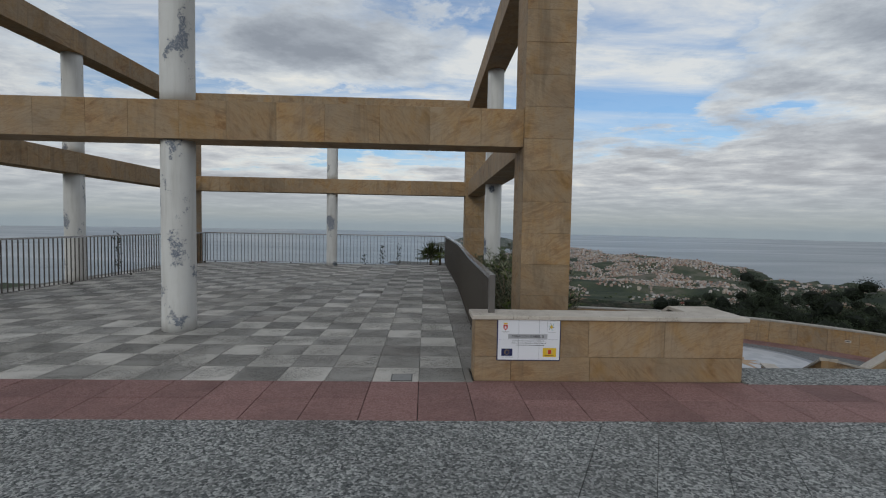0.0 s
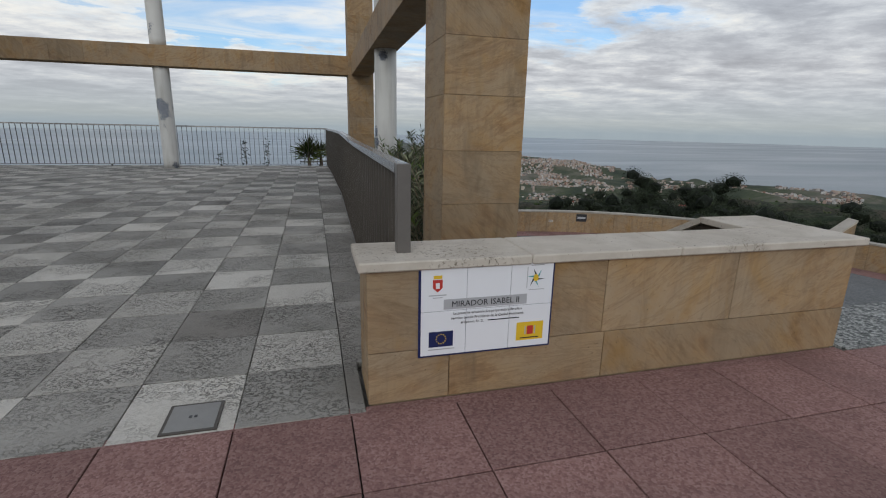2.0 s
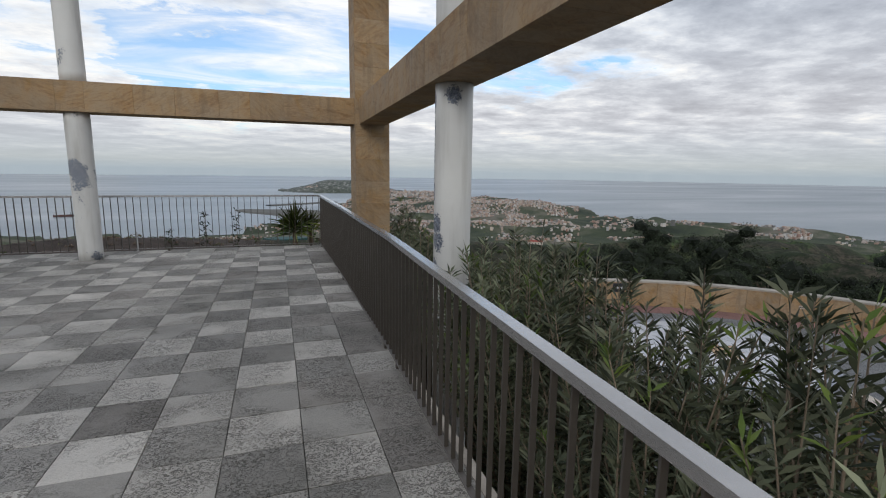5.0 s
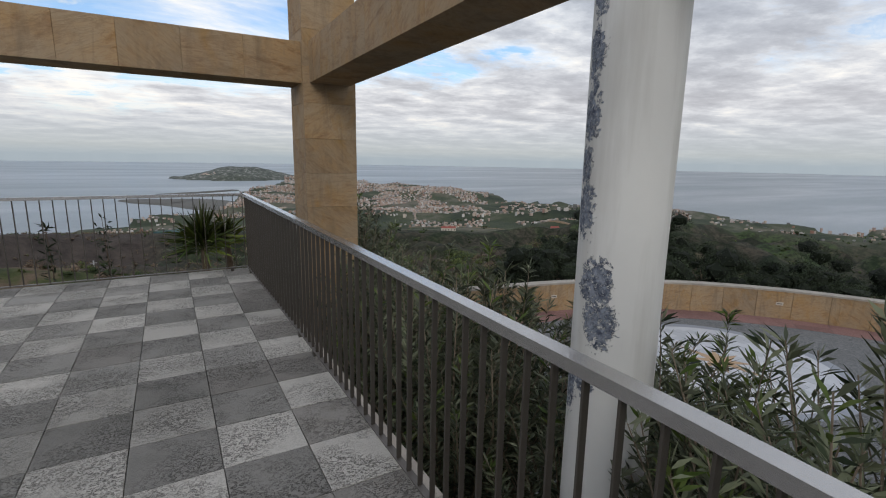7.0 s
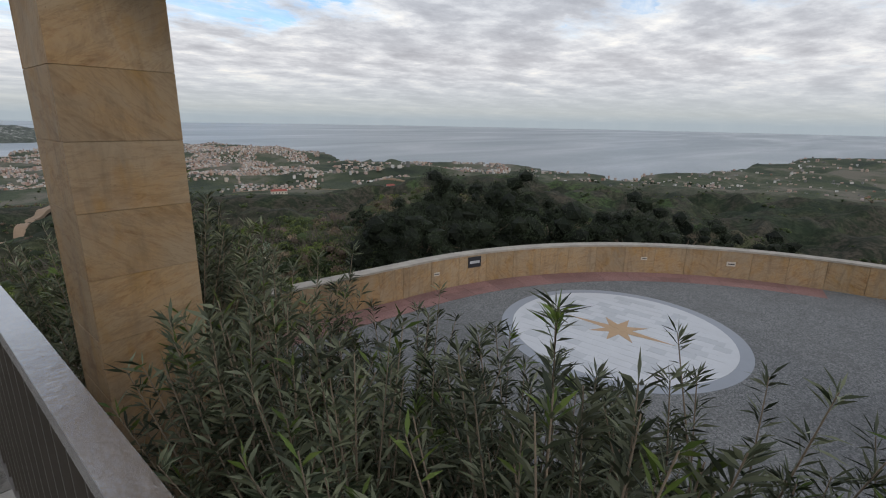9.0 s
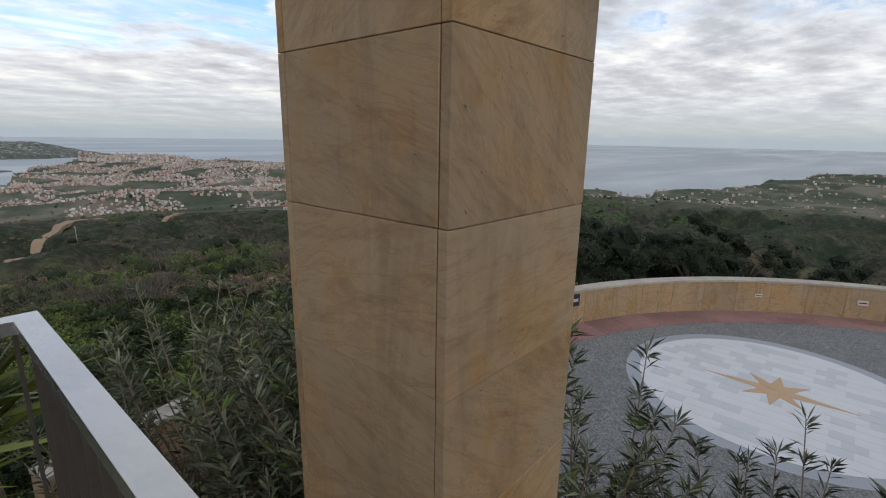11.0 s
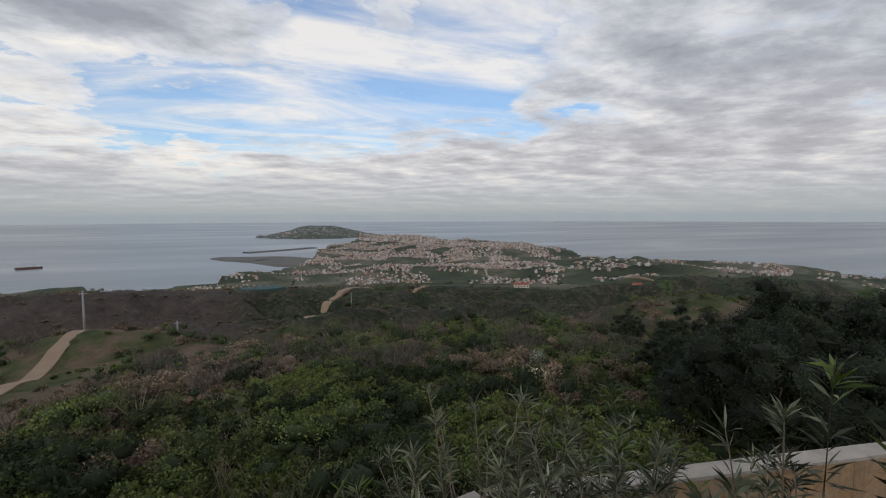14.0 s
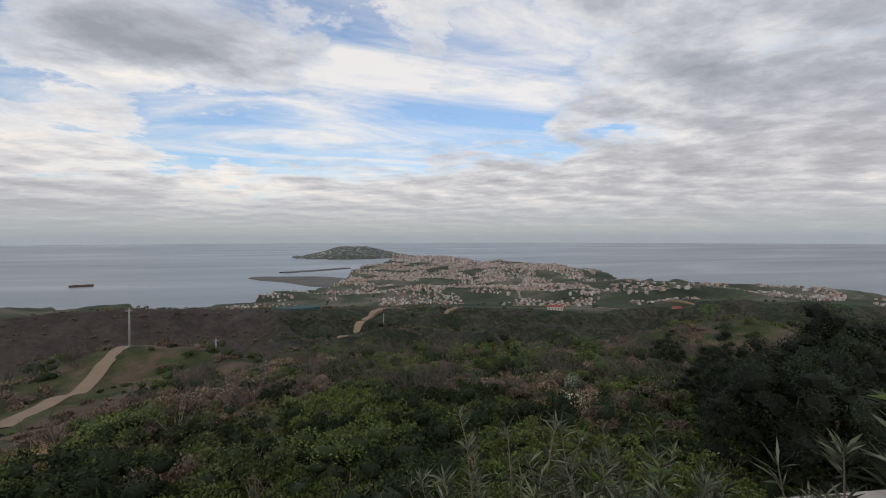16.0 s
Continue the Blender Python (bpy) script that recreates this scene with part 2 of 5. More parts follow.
def peeling_paint(name, start, shift):
    def build(g, pos, b):
        pos = g.add("ShaderNodeVectorMath", operation="ADD", ins={0: pos, 1: (shift, 0.0, 0.3 * shift)}).outputs[0]
        soft = g.noise(pos, 1.4, 5, 0.6, 0.4)
        c = g.mix(soft, (0.54, 0.53, 0.51, 1), (0.72, 0.71, 0.69, 1))
        streak = g.noise(stretched(g, pos, 5, 5, 0.5), 1.5, 5, 0.6)
        c = g.mix(g.ramp(streak, [(0.5, 0.0), (0.75, 0.45)]), c, (0.36, 0.34, 0.30, 1))
        big = g.noise(stretched(g, pos, 1.2, 1.2, 0.8), 2.3, 2, 0.5, 0.2)
        edge = g.noise(pos, 26, 5, 0.75, 0.4)
        zone = g.math("ADD", g.math("MULTIPLY", big, 0.72), g.math("MULTIPLY", edge, 0.28))
        bare = g.math("MULTIPLY", g.ramp(zone, [(start, 0.0), (start + 0.012, 1.0)]), g.ramp(g.noise(pos, 55, 4, 0.7), [(0.38, 0.15), (0.5, 1.0)]))
        under = g.mix(g.noise(pos, 30, 4, 0.7), (0.07, 0.085, 0.125, 1), (0.33, 0.36, 0.42, 1))
        c = g.mix(bare, c, under)
        return c, g.math("SUBTRACT", g.math("MULTIPLY", soft, 0.3), bare), 0.004
    return material(name, build, 0.75, 0, 0.3)


# bare patches on the column behind the railing: bearing, height, half-bearing, half-height
FLAKES = [(190, 1.09, 26, 0.13), (198, 0.90, 25, 0.13), (160, 1.42, 22, 0.14), (155, 1.64, 17, 0.11), (160, 1.86, 22, 0.13), (162, 2.12, 19, 0.13), (165, 2.38, 19, 0.13), (250, 2.45, 27, 0.10), (182, 0.62, 18, 0.10), (150, 0.55, 20, 0.16)]


def flaked_column(name, centre, flakes):
    """White paint that has come off in patches of their own shape, with plaster and slate-blue primer below."""
    def build(g, pos, b):
        sep = g.add("ShaderNodeSeparateXYZ", ins={0: pos})
        dx, dy = g.math("SUBTRACT", sep.outputs[0], centre[0]), g.math("SUBTRACT", sep.outputs[1], centre[1])
        bearing = g.math("MODULO", g.math("ADD", g.math("MULTIPLY", g.math("ARCTAN2", dy, dx), 57.2958), 360.0), 360.0)
        soft = g.noise(pos, 1.4, 5, 0.6, 0.4)
        c = g.mix(soft, (0.56, 0.55, 0.53, 1), (0.72, 0.71, 0.69, 1))
        streak = g.noise(stretched(g, pos, 5, 5, 0.5), 1.5, 5, 0.6)
        c = g.mix(g.ramp(streak, [(0.48, 0.0), (0.75, 0.45)]), c, (0.33, 0.31, 0.275, 1))
        trowel = g.noise(stretched(g, pos, 3, 3, 9), 2.2, 5, 0.6, 0.5)
        inside = None
        for a, z, ha, hz in flakes:
            u = g.math("MULTIPLY", g.math("SUBTRACT", bearing, a), 1.0 / ha)
            v = g.math("MULTIPLY", g.math("SUBTRACT", sep.outputs[2], z), 1.0 / hz)
            near = g.math("SUBTRACT", 1.0, g.math("SQRT", g.math("ADD", g.math("MULTIPLY", u, u), g.math("MULTIPLY", v, v))))
            inside = near if inside is None else g.math("MAXIMUM", inside, near)
        edge = g.math("SUBTRACT", g.noise(pos, 24, 6, 0.72, 0.5), 0.5)
        zone = g.math("ADD", inside, g.math("MULTIPLY", edge, 2.6))
        bare = g.math("MULTIPLY", g.ramp(zone, [(0.10, 0.0), (0.16, 1.0)]), g.ramp(g.noise(pos, 60, 4, 0.7), [(0.36, 0.1), (0.46, 1.0)]))
        under = g.mix(g.ramp(g.noise(pos, 34, 5, 0.75), [(0.38, 0.0), (0.62, 1.0)]), (0.045, 0.055, 0.085, 1), (0.27, 0.295, 0.35, 1))
        c = g.mix(bare, c, under)
        return c, g.math("SUBTRACT", g.math("ADD", g.math("MULTIPLY", soft, 0.3), g.math("MULTIPLY", trowel, 0.12)), bare), 0.004
    return material(name, build, 0.75, 0, 0.3)


def leafy(name, lo, hi, rough=0.5, rand="island", patch=0.45, depth=0.8, field=True):
    def build(g, pos, b):
        c = g.mix(rnd(g, rand), (*lo, 1), (*hi, 1))
        bush = g.ramp(g.noise(pos, patch, 2, 0.5), [(0.38, 1 - depth), (0.5, 0.9), (0.63, 1 + depth)])
        if field:
            tint = g.ramp(g.noise(pos, patch * 0.3, 3, 0.5), [(0.36, (0.40, 0.5, 0.42)), (0.5, (0.95, 0.95, 0.9)), (0.60, (1.8, 1.45, 1.15))])
            c = g.mix(1.0, c, tint, "MULTIPLY")
        c = g.mix(1.0, c, bush, "MULTIPLY")
        return c, None, 0
    return material(name, build, rough, 0, 0.22)


STONE = sandstone("sandstone")
def lichened_cap():
    def build(g, pos, b):
        soft = g.noise(pos, 2.6, 6, 0.65, 0.4)
        c = g.mix(g.ramp(soft, [(0.36, 0.0), (0.68, 0.75)]), (0.60, 0.55, 0.49, 1), (0.36, 0.315, 0.265, 1))
        c = g.mix(g.math("MULTIPLY", g.noise(pos, 70, 4, 0.7), 0.35), c, (0.33, 0.27, 0.21, 1))
        where = g.ramp(g.noise(pos, 1.7, 3, 0.5, 0.3), [(0.52, 0.0), (0.66, 1.0)])
        spots = g.ramp(g.noise(stretched(g, pos, 1.0, 1.6, 1.0), 52, 6, 0.75, 0.6), [(0.54, 0.0), (0.62, 0.85)])
        crust = g.math("MULTIPLY", where, spots)
        c = g.mix(crust, c, (0.10, 0.075, 0.045, 1))
        pin = g.ramp(g.noise(pos, 55, 2, 0.6), [(0.70, 0.0), (0.73, 0.8)])
        c = g.mix(pin, c, (0.06, 0.05, 0.04, 1))
        return c, g.math("SUBTRACT", g.math("ADD", soft, g.math("MULTIPLY", crust, 0.5)), pin), 0.003
    return material("lichened_limestone_cap", build, 0.75, 0, 0.3)


CAP = lichened_cap()
TILE_L = paving_tile("light_cement_tile", (0.475, 0.45, 0.415), (0.65, 0.615, 0.572))
TILE_D = paving_tile("dark_cement_tile", (0.268, 0.255, 0.238), (0.425, 0.405, 0.378))
TILE_LJ = paving_tile("light_cement_tile_far", (0.475, 0.45, 0.415), (0.65, 0.615, 0.572), "island")
TILE_DJ = paving_tile("dark_cement_tile_far", (0.268, 0.255, 0.238), (0.425, 0.405, 0.378), "island")
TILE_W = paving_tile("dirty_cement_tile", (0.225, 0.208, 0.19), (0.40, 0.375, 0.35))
RED = speckled("red_cement_tile", (0.165, 0.088, 0.080), (0.245, 0.135, 0.124), (0.305, 0.19, 0.175), 130, 0.0012, 0.85, var=0.3, stain=(0.13, 0.075, 0.07))
GRAVEL = speckled("exposed_aggregate", (0.05, 0.055, 0.055), (0.20, 0.205, 0.20), (0.48, 0.48, 0.46), 75, 0.006, 0.9, var=0.15, stain=(0.12, 0.12, 0.115))
PLAZA = speckled("plaza_aggregate", (0.085, 0.088, 0.09), (0.145, 0.147, 0.15), (0.235, 0.237, 0.24), 46, 0.004, 0.85, var=0.1, stain=(0.10, 0.10, 0.10))
BREAKWATER = plain("breakwater_rock", (0.12, 0.115, 0.105), 0.95, 0, 0.05, 0.6, 0.6)
JOINT = plain("sandy_joint_mortar", (0.30, 0.22, 0.14), 0.95, 0, 20, 0.4)
MORTAR = plain("joint_mortar", (0.20, 0.19, 0.172), 0.95, 0, 20, 0.4)
COPING = plain("weathered_grey_coping", (0.37, 0.335, 0.29), 0.75, 0, 2.4, 0.7, 0.5, 0.003)
CONCRETE = plain("grey_concrete", (0.27, 0.265, 0.26), 0.85, 0, 3, 0.5, 0.6, 0.003)
DARKWALL = speckled("damp_mossy_stone", (0.012, 0.011, 0.009), (0.045, 0.036, 0.026), (0.11, 0.08, 0.05), 6, 0.01, 0.75)
WHITE_PAINT = peeling_paint("peeling_white_paint", 0.582, 0.0)
FLAKED_PAINT = flaked_column("badly_flaked_white_paint", (3.215, 12.98), FLAKES)
STEEL = plain("weathered_grey_steel", (0.52, 0.51, 0.51), 0.27, 0.9, 5, 0.45, 0.7)
POST = plain("dull_brown_grey_steel", (0.16, 0.145, 0.135), 0.45, 0.4, 6, 0.4, 0.6)
BAR = plain("brown_grey_steel_bar", (0.085, 0.074, 0.064), 0.42, 0.4, 6, 0.4, 0.6)
MARBLE = plain("white_marble", (0.49, 0.50, 0.53), 0.35, 0, 3, 0.35, 0.78)
MARBLE2 = plain("grey_marble", (0.24, 0.26, 0.30), 0.4, 0, 3, 0.35, 0.78)
MARBLE3 = plain("bluish_white_marble", (0.41, 0.425, 0.455), 0.38, 0, 3, 0.35, 0.8)
STARSTONE = plain("tan_star_stone", (0.40, 0.26, 0.14), 0.5, 0, 5, 0.4, 0.7)
ENAMEL = plain("white_glazed_tile", (0.74, 0.74, 0.78), 0.2, 0, 3, 0.08, 0.9, 0.0002)
INK = plain("black_glaze", (0.02, 0.02, 0.025), 0.3, 0, 4, 0.1)
GREYINK = plain("grey_glaze", (0.40, 0.40, 0.42), 0.3, 0, 4, 0.1)
NAVY = plain("navy_glaze", (0.012, 0.02, 0.09), 0.3, 0, 4, 0.1)
YELLOW = plain("yellow_glaze", (0.70, 0.46, 0.03), 0.3, 0, 4, 0.1)
REDINK = plain("red_glaze", (0.48, 0.04, 0.03), 0.3, 0, 4, 0.1)
TEAL = plain("teal_glaze", (0.06, 0.30, 0.32), 0.3, 0, 4, 0.1)
BARK = plain("grey_brown_bark", (0.13, 0.095, 0.065), 0.9, 0, 12, 0.6, 0.4, 0.004)
TWIG = plain("dry_pale_twig", (0.22, 0.17, 0.12), 0.9, 0, 9, 0.5, 0.5, 0.002)
OLEANDER = leafy("oleander_leaf", (0.028, 0.040, 0.022), (0.215, 0.23, 0.145), 0.45, "island", 1.1, 0.4, False)
NEWLEAF = leafy("fresh_green_leaf", (0.07, 0.115, 0.022), (0.15, 0.20, 0.045), 0.45, "island", 0.45, 0.3, False)
OLIVE = leafy("olive_leaf", (0.016, 0.024, 0.012), (0.048, 0.060, 0.036), 0.75, "island", 0.35, 0.35, False)
# near-black green: the shade inside tree crowns, put into the colour
INNER_SHADE = leafy("inner_leaf_painted_shade", (0.006, 0.009, 0.005), (0.014, 0.019, 0.010), 0.8, "island", 0.9, 0.3, False)
SCRUB = leafy("scrub_leaf", (0.022, 0.036, 0.014), (0.115, 0.135, 0.055), 0.7)
DRYSCRUB = leafy("dry_scrub_leaf", (0.075, 0.056, 0.044), (0.25, 0.19, 0.145), 0.8)
BLOSSOM = leafy("white_blossom", (0.50, 0.50, 0.46), (0.72, 0.72, 0.68), 0.6)
YUCCA = leafy("yucca_leaf", (0.06, 0.11, 0.02), (0.16, 0.22, 0.05), 0.45)


def terrain_colour():
    """Green and earthy near the terrace; brown burnt hills with dark woods further down."""
    def build(g, pos, b):
        big = g.noise(pos, 0.014, 8, 0.62, 0.8)
        mid = g.noise(pos, 0.10, 7, 0.68, 0.5)
        fine = g.noise(pos, 1.4, 6, 0.7)
        sep = g.add("ShaderNodeSeparateXYZ", ins={0: pos})
        dx, dy = g.math("SUBTRACT", sep.outputs[0], 2.3), g.math("SUBTRACT", sep.outputs[1], 18.8)
        dist = g.math("SQRT", g.math("ADD", g.math("MULTIPLY", dx, dx), g.math("MULTIPLY", dy, dy)))
        dist = g.math("ADD", dist, g.math("MULTIPLY", g.math("SUBTRACT", mid, 0.5), 60.0))
        near = g.ramp(mid, [(0.36, (0.034, 0.046, 0.018)), (0.47, (0.078, 0.088, 0.034)), (0.55, (0.145, 0.105, 0.074)), (0.66, (0.21, 0.15, 0.105))])
        far = g.ramp(big, [(0.34, (0.026, 0.042, 0.026)), (0.42, (0.055, 0.066, 0.036)), (0.47, (0.078, 0.066, 0.050)), (0.54, (0.095, 0.078, 0.062)), (0.60, (0.07, 0.105, 0.038))])
        far = g.mix(g.ramp(mid, [(0.48, 0.0), (0.56, 0.7)]), far, (0.018, 0.029, 0.016, 1))
        az = g.math("ADD", g.math("MULTIPLY", g.math("ARCTAN2", g.math("MULTIPLY", dx, -1.0), dy), 57.2958), g.math("MULTIPLY", g.math("SUBTRACT", big, 0.5), 24.0))
        grit = g.noise(pos, 0.42, 5, 0.7)
        far = g.mix(g.ramp(grit, [(0.42, 0.75), (0.56, 0.0)]), far, (0.012, 0.018, 0.011, 1))
        burnt = g.ramp(g.math("ADD", g.math("MULTIPLY", mid, 0.5), g.math("MULTIPLY", grit, 0.5)), [(0.34, (0.034, 0.027, 0.026)), (0.46, (0.066, 0.052, 0.049)), (0.58, (0.092, 0.073, 0.066)), (0.70, (0.125, 0.098, 0.082))])
        far = g.mix(g.add("ShaderNodeMapRange", ins={0: az, 1: 0.0, 2: 5.0}).outputs[0], far, burnt)
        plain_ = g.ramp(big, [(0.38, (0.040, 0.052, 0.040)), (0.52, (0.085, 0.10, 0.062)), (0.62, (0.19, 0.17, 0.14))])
        c = g.mix(g.add("ShaderNodeMapRange", ins={0: dist, 1: 95.0, 2: 150.0}).outputs[0], near, far)
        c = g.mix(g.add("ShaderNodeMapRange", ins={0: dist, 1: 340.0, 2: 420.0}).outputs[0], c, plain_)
        # far grey-green rock, its colour also paled a little for distance haze
        hazy_rock = g.ramp(mid, [(0.40, (0.085, 0.098, 0.088)), (0.54, (0.16, 0.17, 0.155)), (0.62, (0.40, 0.39, 0.37))])
        c = g.mix(g.add("ShaderNodeMapRange", ins={0: dist, 1: 1250.0, 2: 1380.0}).outputs[0], c, hazy_rock)
        c = g.mix(g.math("MULTIPLY", fine, 0.5), c, (0.016, 0.020, 0.012, 1))
        return c, g.math("ADD", mid, g.math("MULTIPLY", fine, 0.15)), 1.5
    return material("hillside_earth_and_scrub", build, 0.95, 0, 0.15)


def water():
    def build(g, pos, b):
        sheen = g.noise(stretched(g, pos, 0.0012, 0.005, 1, (0, 0, 20)), 1.0, 6, 0.6, 0.6)
        c = g.mix(sheen, (0.17, 0.20, 0.23, 1), (0.24, 0.27, 0.295, 1))
        m = g.add("ShaderNodeMapRange", ins={0: sheen, 1: 0.35, 2: 0.65, 3: 0.28, 4: 0.5}).outputs[0]
        b.id_data.links.new(m, b.inputs["Roughness"])
        return c, g.noise(pos, 0.25, 3, 0.6), 0.5
    return material("calm_sea", build, 0.3, 0, 0.5)


TERRAIN, SEA = terrain_colour(), water()
ROAD_EARTH = plain("pale_dirt_track", (0.26, 0.185, 0.125), 0.95, 0, 0.4, 0.5, 0.7, 0.01)


def house_paint():
    def build(g, pos, b):
        r = rnd(g, "island")
        c = g.ramp(r, [(0.0, (0.52, 0.48, 0.45)), (0.25, (0.34, 0.23, 0.185)), (0.42, (0.47, 0.40, 0.33)), (0.58, (0.25, 0.135, 0.10)), (0.72, (0.60, 0.58, 0.56)), (0.88, (0.13, 0.13, 0.125)), (1.0, (0.26, 0.24, 0.23))])
        return c, None, 0
    return material("town_walls", build, 0.85, 0, 0.3)


TOWN = house_paint()


# ---- building helpers ----
def mesh_of(name, bm, mats):
    me = bpy.data.meshes.new(name)
    bm.to_mesh(me)
    bm.free()
    for m in mats if isinstance(mats, (list, tuple)) else [mats]:
        me.materials.append(m)
    return me


def part(name, bm, mat, parent=None, label=""):
    ob = new(name, mesh_of(name, bm, mat) if isinstance(bm, bmesh.types.BMesh) else bm)
    ob.parent = parent
    return tagged(ob, label)


def box(x0, y0, z0, x1, y1, z1, bevel=0.0, bm=None, mat=0):
    own = bm is None
    bm = bmesh.new() if own else bm
    r = bmesh.ops.create_cube(bm, size=1.0, matrix=Matrix.Translation(((x0 + x1) / 2, (y0 + y1) / 2, (z0 + z1) / 2)) @ Matrix.Diagonal((abs(x1 - x0), abs(y1 - y0), abs(z1 - z0), 1)))
    if mat:
        for f in {f for v in r["verts"] for f in v.link_faces}:
            f.material_index = mat
    if bevel:
        bmesh.ops.bevel(bm, geom=list({e for v in r["verts"] for e in v.link_edges}), offset=bevel, segments=1, affect="EDGES")
    return bm


def prism(points, z0, z1, bm=None):
    """An upright prism on a plan outline; z1 may be one height or one for each point."""
    bm = bm or bmesh.new()
    tops = z1 if isinstance(z1, (list, tuple)) else [z1] * len(points)
    bots = z0 if isinstance(z0, (list, tuple)) else [z0] * len(points)
    a = [bm.verts.new((x, y, z)) for (x, y), z in zip(points, bots)]
    b = [bm.verts.new((x, y, z)) for (x, y), z in zip(points, tops)]
    n = len(points)
    bm.faces.new(b), bm.faces.new(a[::-1])
    for i in range(n):
        bm.faces.new((a[i], a[(i + 1) % n], b[(i + 1) % n], b[i]))
    bmesh.ops.recalc_face_normals(bm, faces=bm.faces)
    return bm


def tube(points, radii, sides=7, bm=None):
    bm = bm or bmesh.new()
    rings = []
    for i, p in enumerate(points):
        p = Vector(p)
        d = (Vector(points[min(i + 1, len(points) - 1)]) - Vector(points[max(i - 1, 0)])).normalized()
        q = d.to_track_quat("Z", "Y")
        rings.append([bm.verts.new(p + q @ Vector((math.cos(k * math.tau / sides), math.sin(k * math.tau / sides), 0)) * radii[i]) for k in range(sides)])
    for a, b in zip(rings, rings[1:]):
        for k in range(sides):
            bm.faces.new((a[k], a[(k + 1) % sides], b[(k + 1) % sides], b[k]))
    bm.faces.new(rings[0][::-1]), bm.faces.new(rings[-1])
    for f in bm.faces:
        f.smooth = True
    return bm


def from_lists(name, verts, faces, mats, index=None):
    me = bpy.data.meshes.new(name)
    me.from_pydata(verts, [], faces)
    for m in mats if isinstance(mats, (list, tuple)) else [mats]:
        me.materials.append(m)
    if index is not None:
        me.polygons.foreach_set("material_index", index)
    me.update()
    return me


def thing(name, label, category, group="", kind="", at=(0, 0, 0)):
    ob = new(name)
    ob.location = at
    ob.empty_display_size = 0.1
    return tagged(ob, label, category, group, kind)


def setting(name, bm, mat, label="", parent=None):
    ob = part(name, bm, mat, parent)
    return tagged(ob, label, "", "", "structure") if parent is None else ob


# ---- the land and the sea ----
EYE = Vector((2.3, 18.8))
SEA_Z = -60.0
COAST = [(-180, 1600), (-120, 1600), (-98, 1450), (-81, 735), (-70, 540), (-61, 660), (-51, 690), (-46, 705), (-38, 690), (-35, 880), (-23, 950), (-21.5, 1200), (-19, 1400), (-13, 1450), (-11.6, 1300), (-10.6, 1040),
         (-8, 960), (-6.5, 760), (-5.3, 578), (-0.3, 533), (5, 488), (12, 465), (25, 540), (60, 560), (110, 700), (150, 1600), (180, 1600)]
# steepest line of sight over the lower hills, by azimuth
RIDGE = [(-180, 0.10), (-60, 0.105), (-44, 0.118), (-36, 0.150), (0, 0.146), (8, 0.137), (16, 0.126), (30, 0.118), (180, 0.12)]
FALL = [(0, -3.6), (10, -5.0), (25, -7.8), (45, -11.5), (65, -15.5), (100, -26.0), (150, -42.0), (220, -51.0), (300, -53.0), (420, -56.0), (600, -57.0), (900, -57.5), (5000, -57.5)]
# azimuth (left is plus), distance, height, half-width across, half-width along
HILLS = [(-7.4, 1500, 25, 80, 130), (-4.6, 1490, 16, 58, 90), (-10.3, 1480, 12, 60, 90), (-29, 720, 17, 95, 90), (-24, 820, 9, 90, 90), (-17, 1050, 7, 130, 170), (22, 275, 27, 120, 45), (4, 275, 17, 45, 32),
         (-33, 240, 11, 40, 36), (-24, 215, 12, 24, 24), (-13, 270, 8, 26, 26), (-46, 470, 14, 70, 50), (-88, 420, 10, 160, 70), (-68, 250, 9, 60, 50), (-100, 900, 19, 260, 160), (-52, 330, 18, 60, 40), (16, 92, 6, 16, 13), (-12, 150, 4, 20, 18),
         (-48, 120, 9, 34, 40), (-140, 420, 40, 160, 90), (120, 420, 35, 160, 90)]


def table(rows, x):
    return float(np.interp(x, [r[0] for r in rows], [r[1] for r in rows]))


def polar(az, d):
    a = radians(az)
    return EYE + Vector((-math.sin(a), math.cos(a))) * d


HILL_AT = [(polar(az, d), radians(az), h, across, along) for az, d, h, across, along in HILLS]


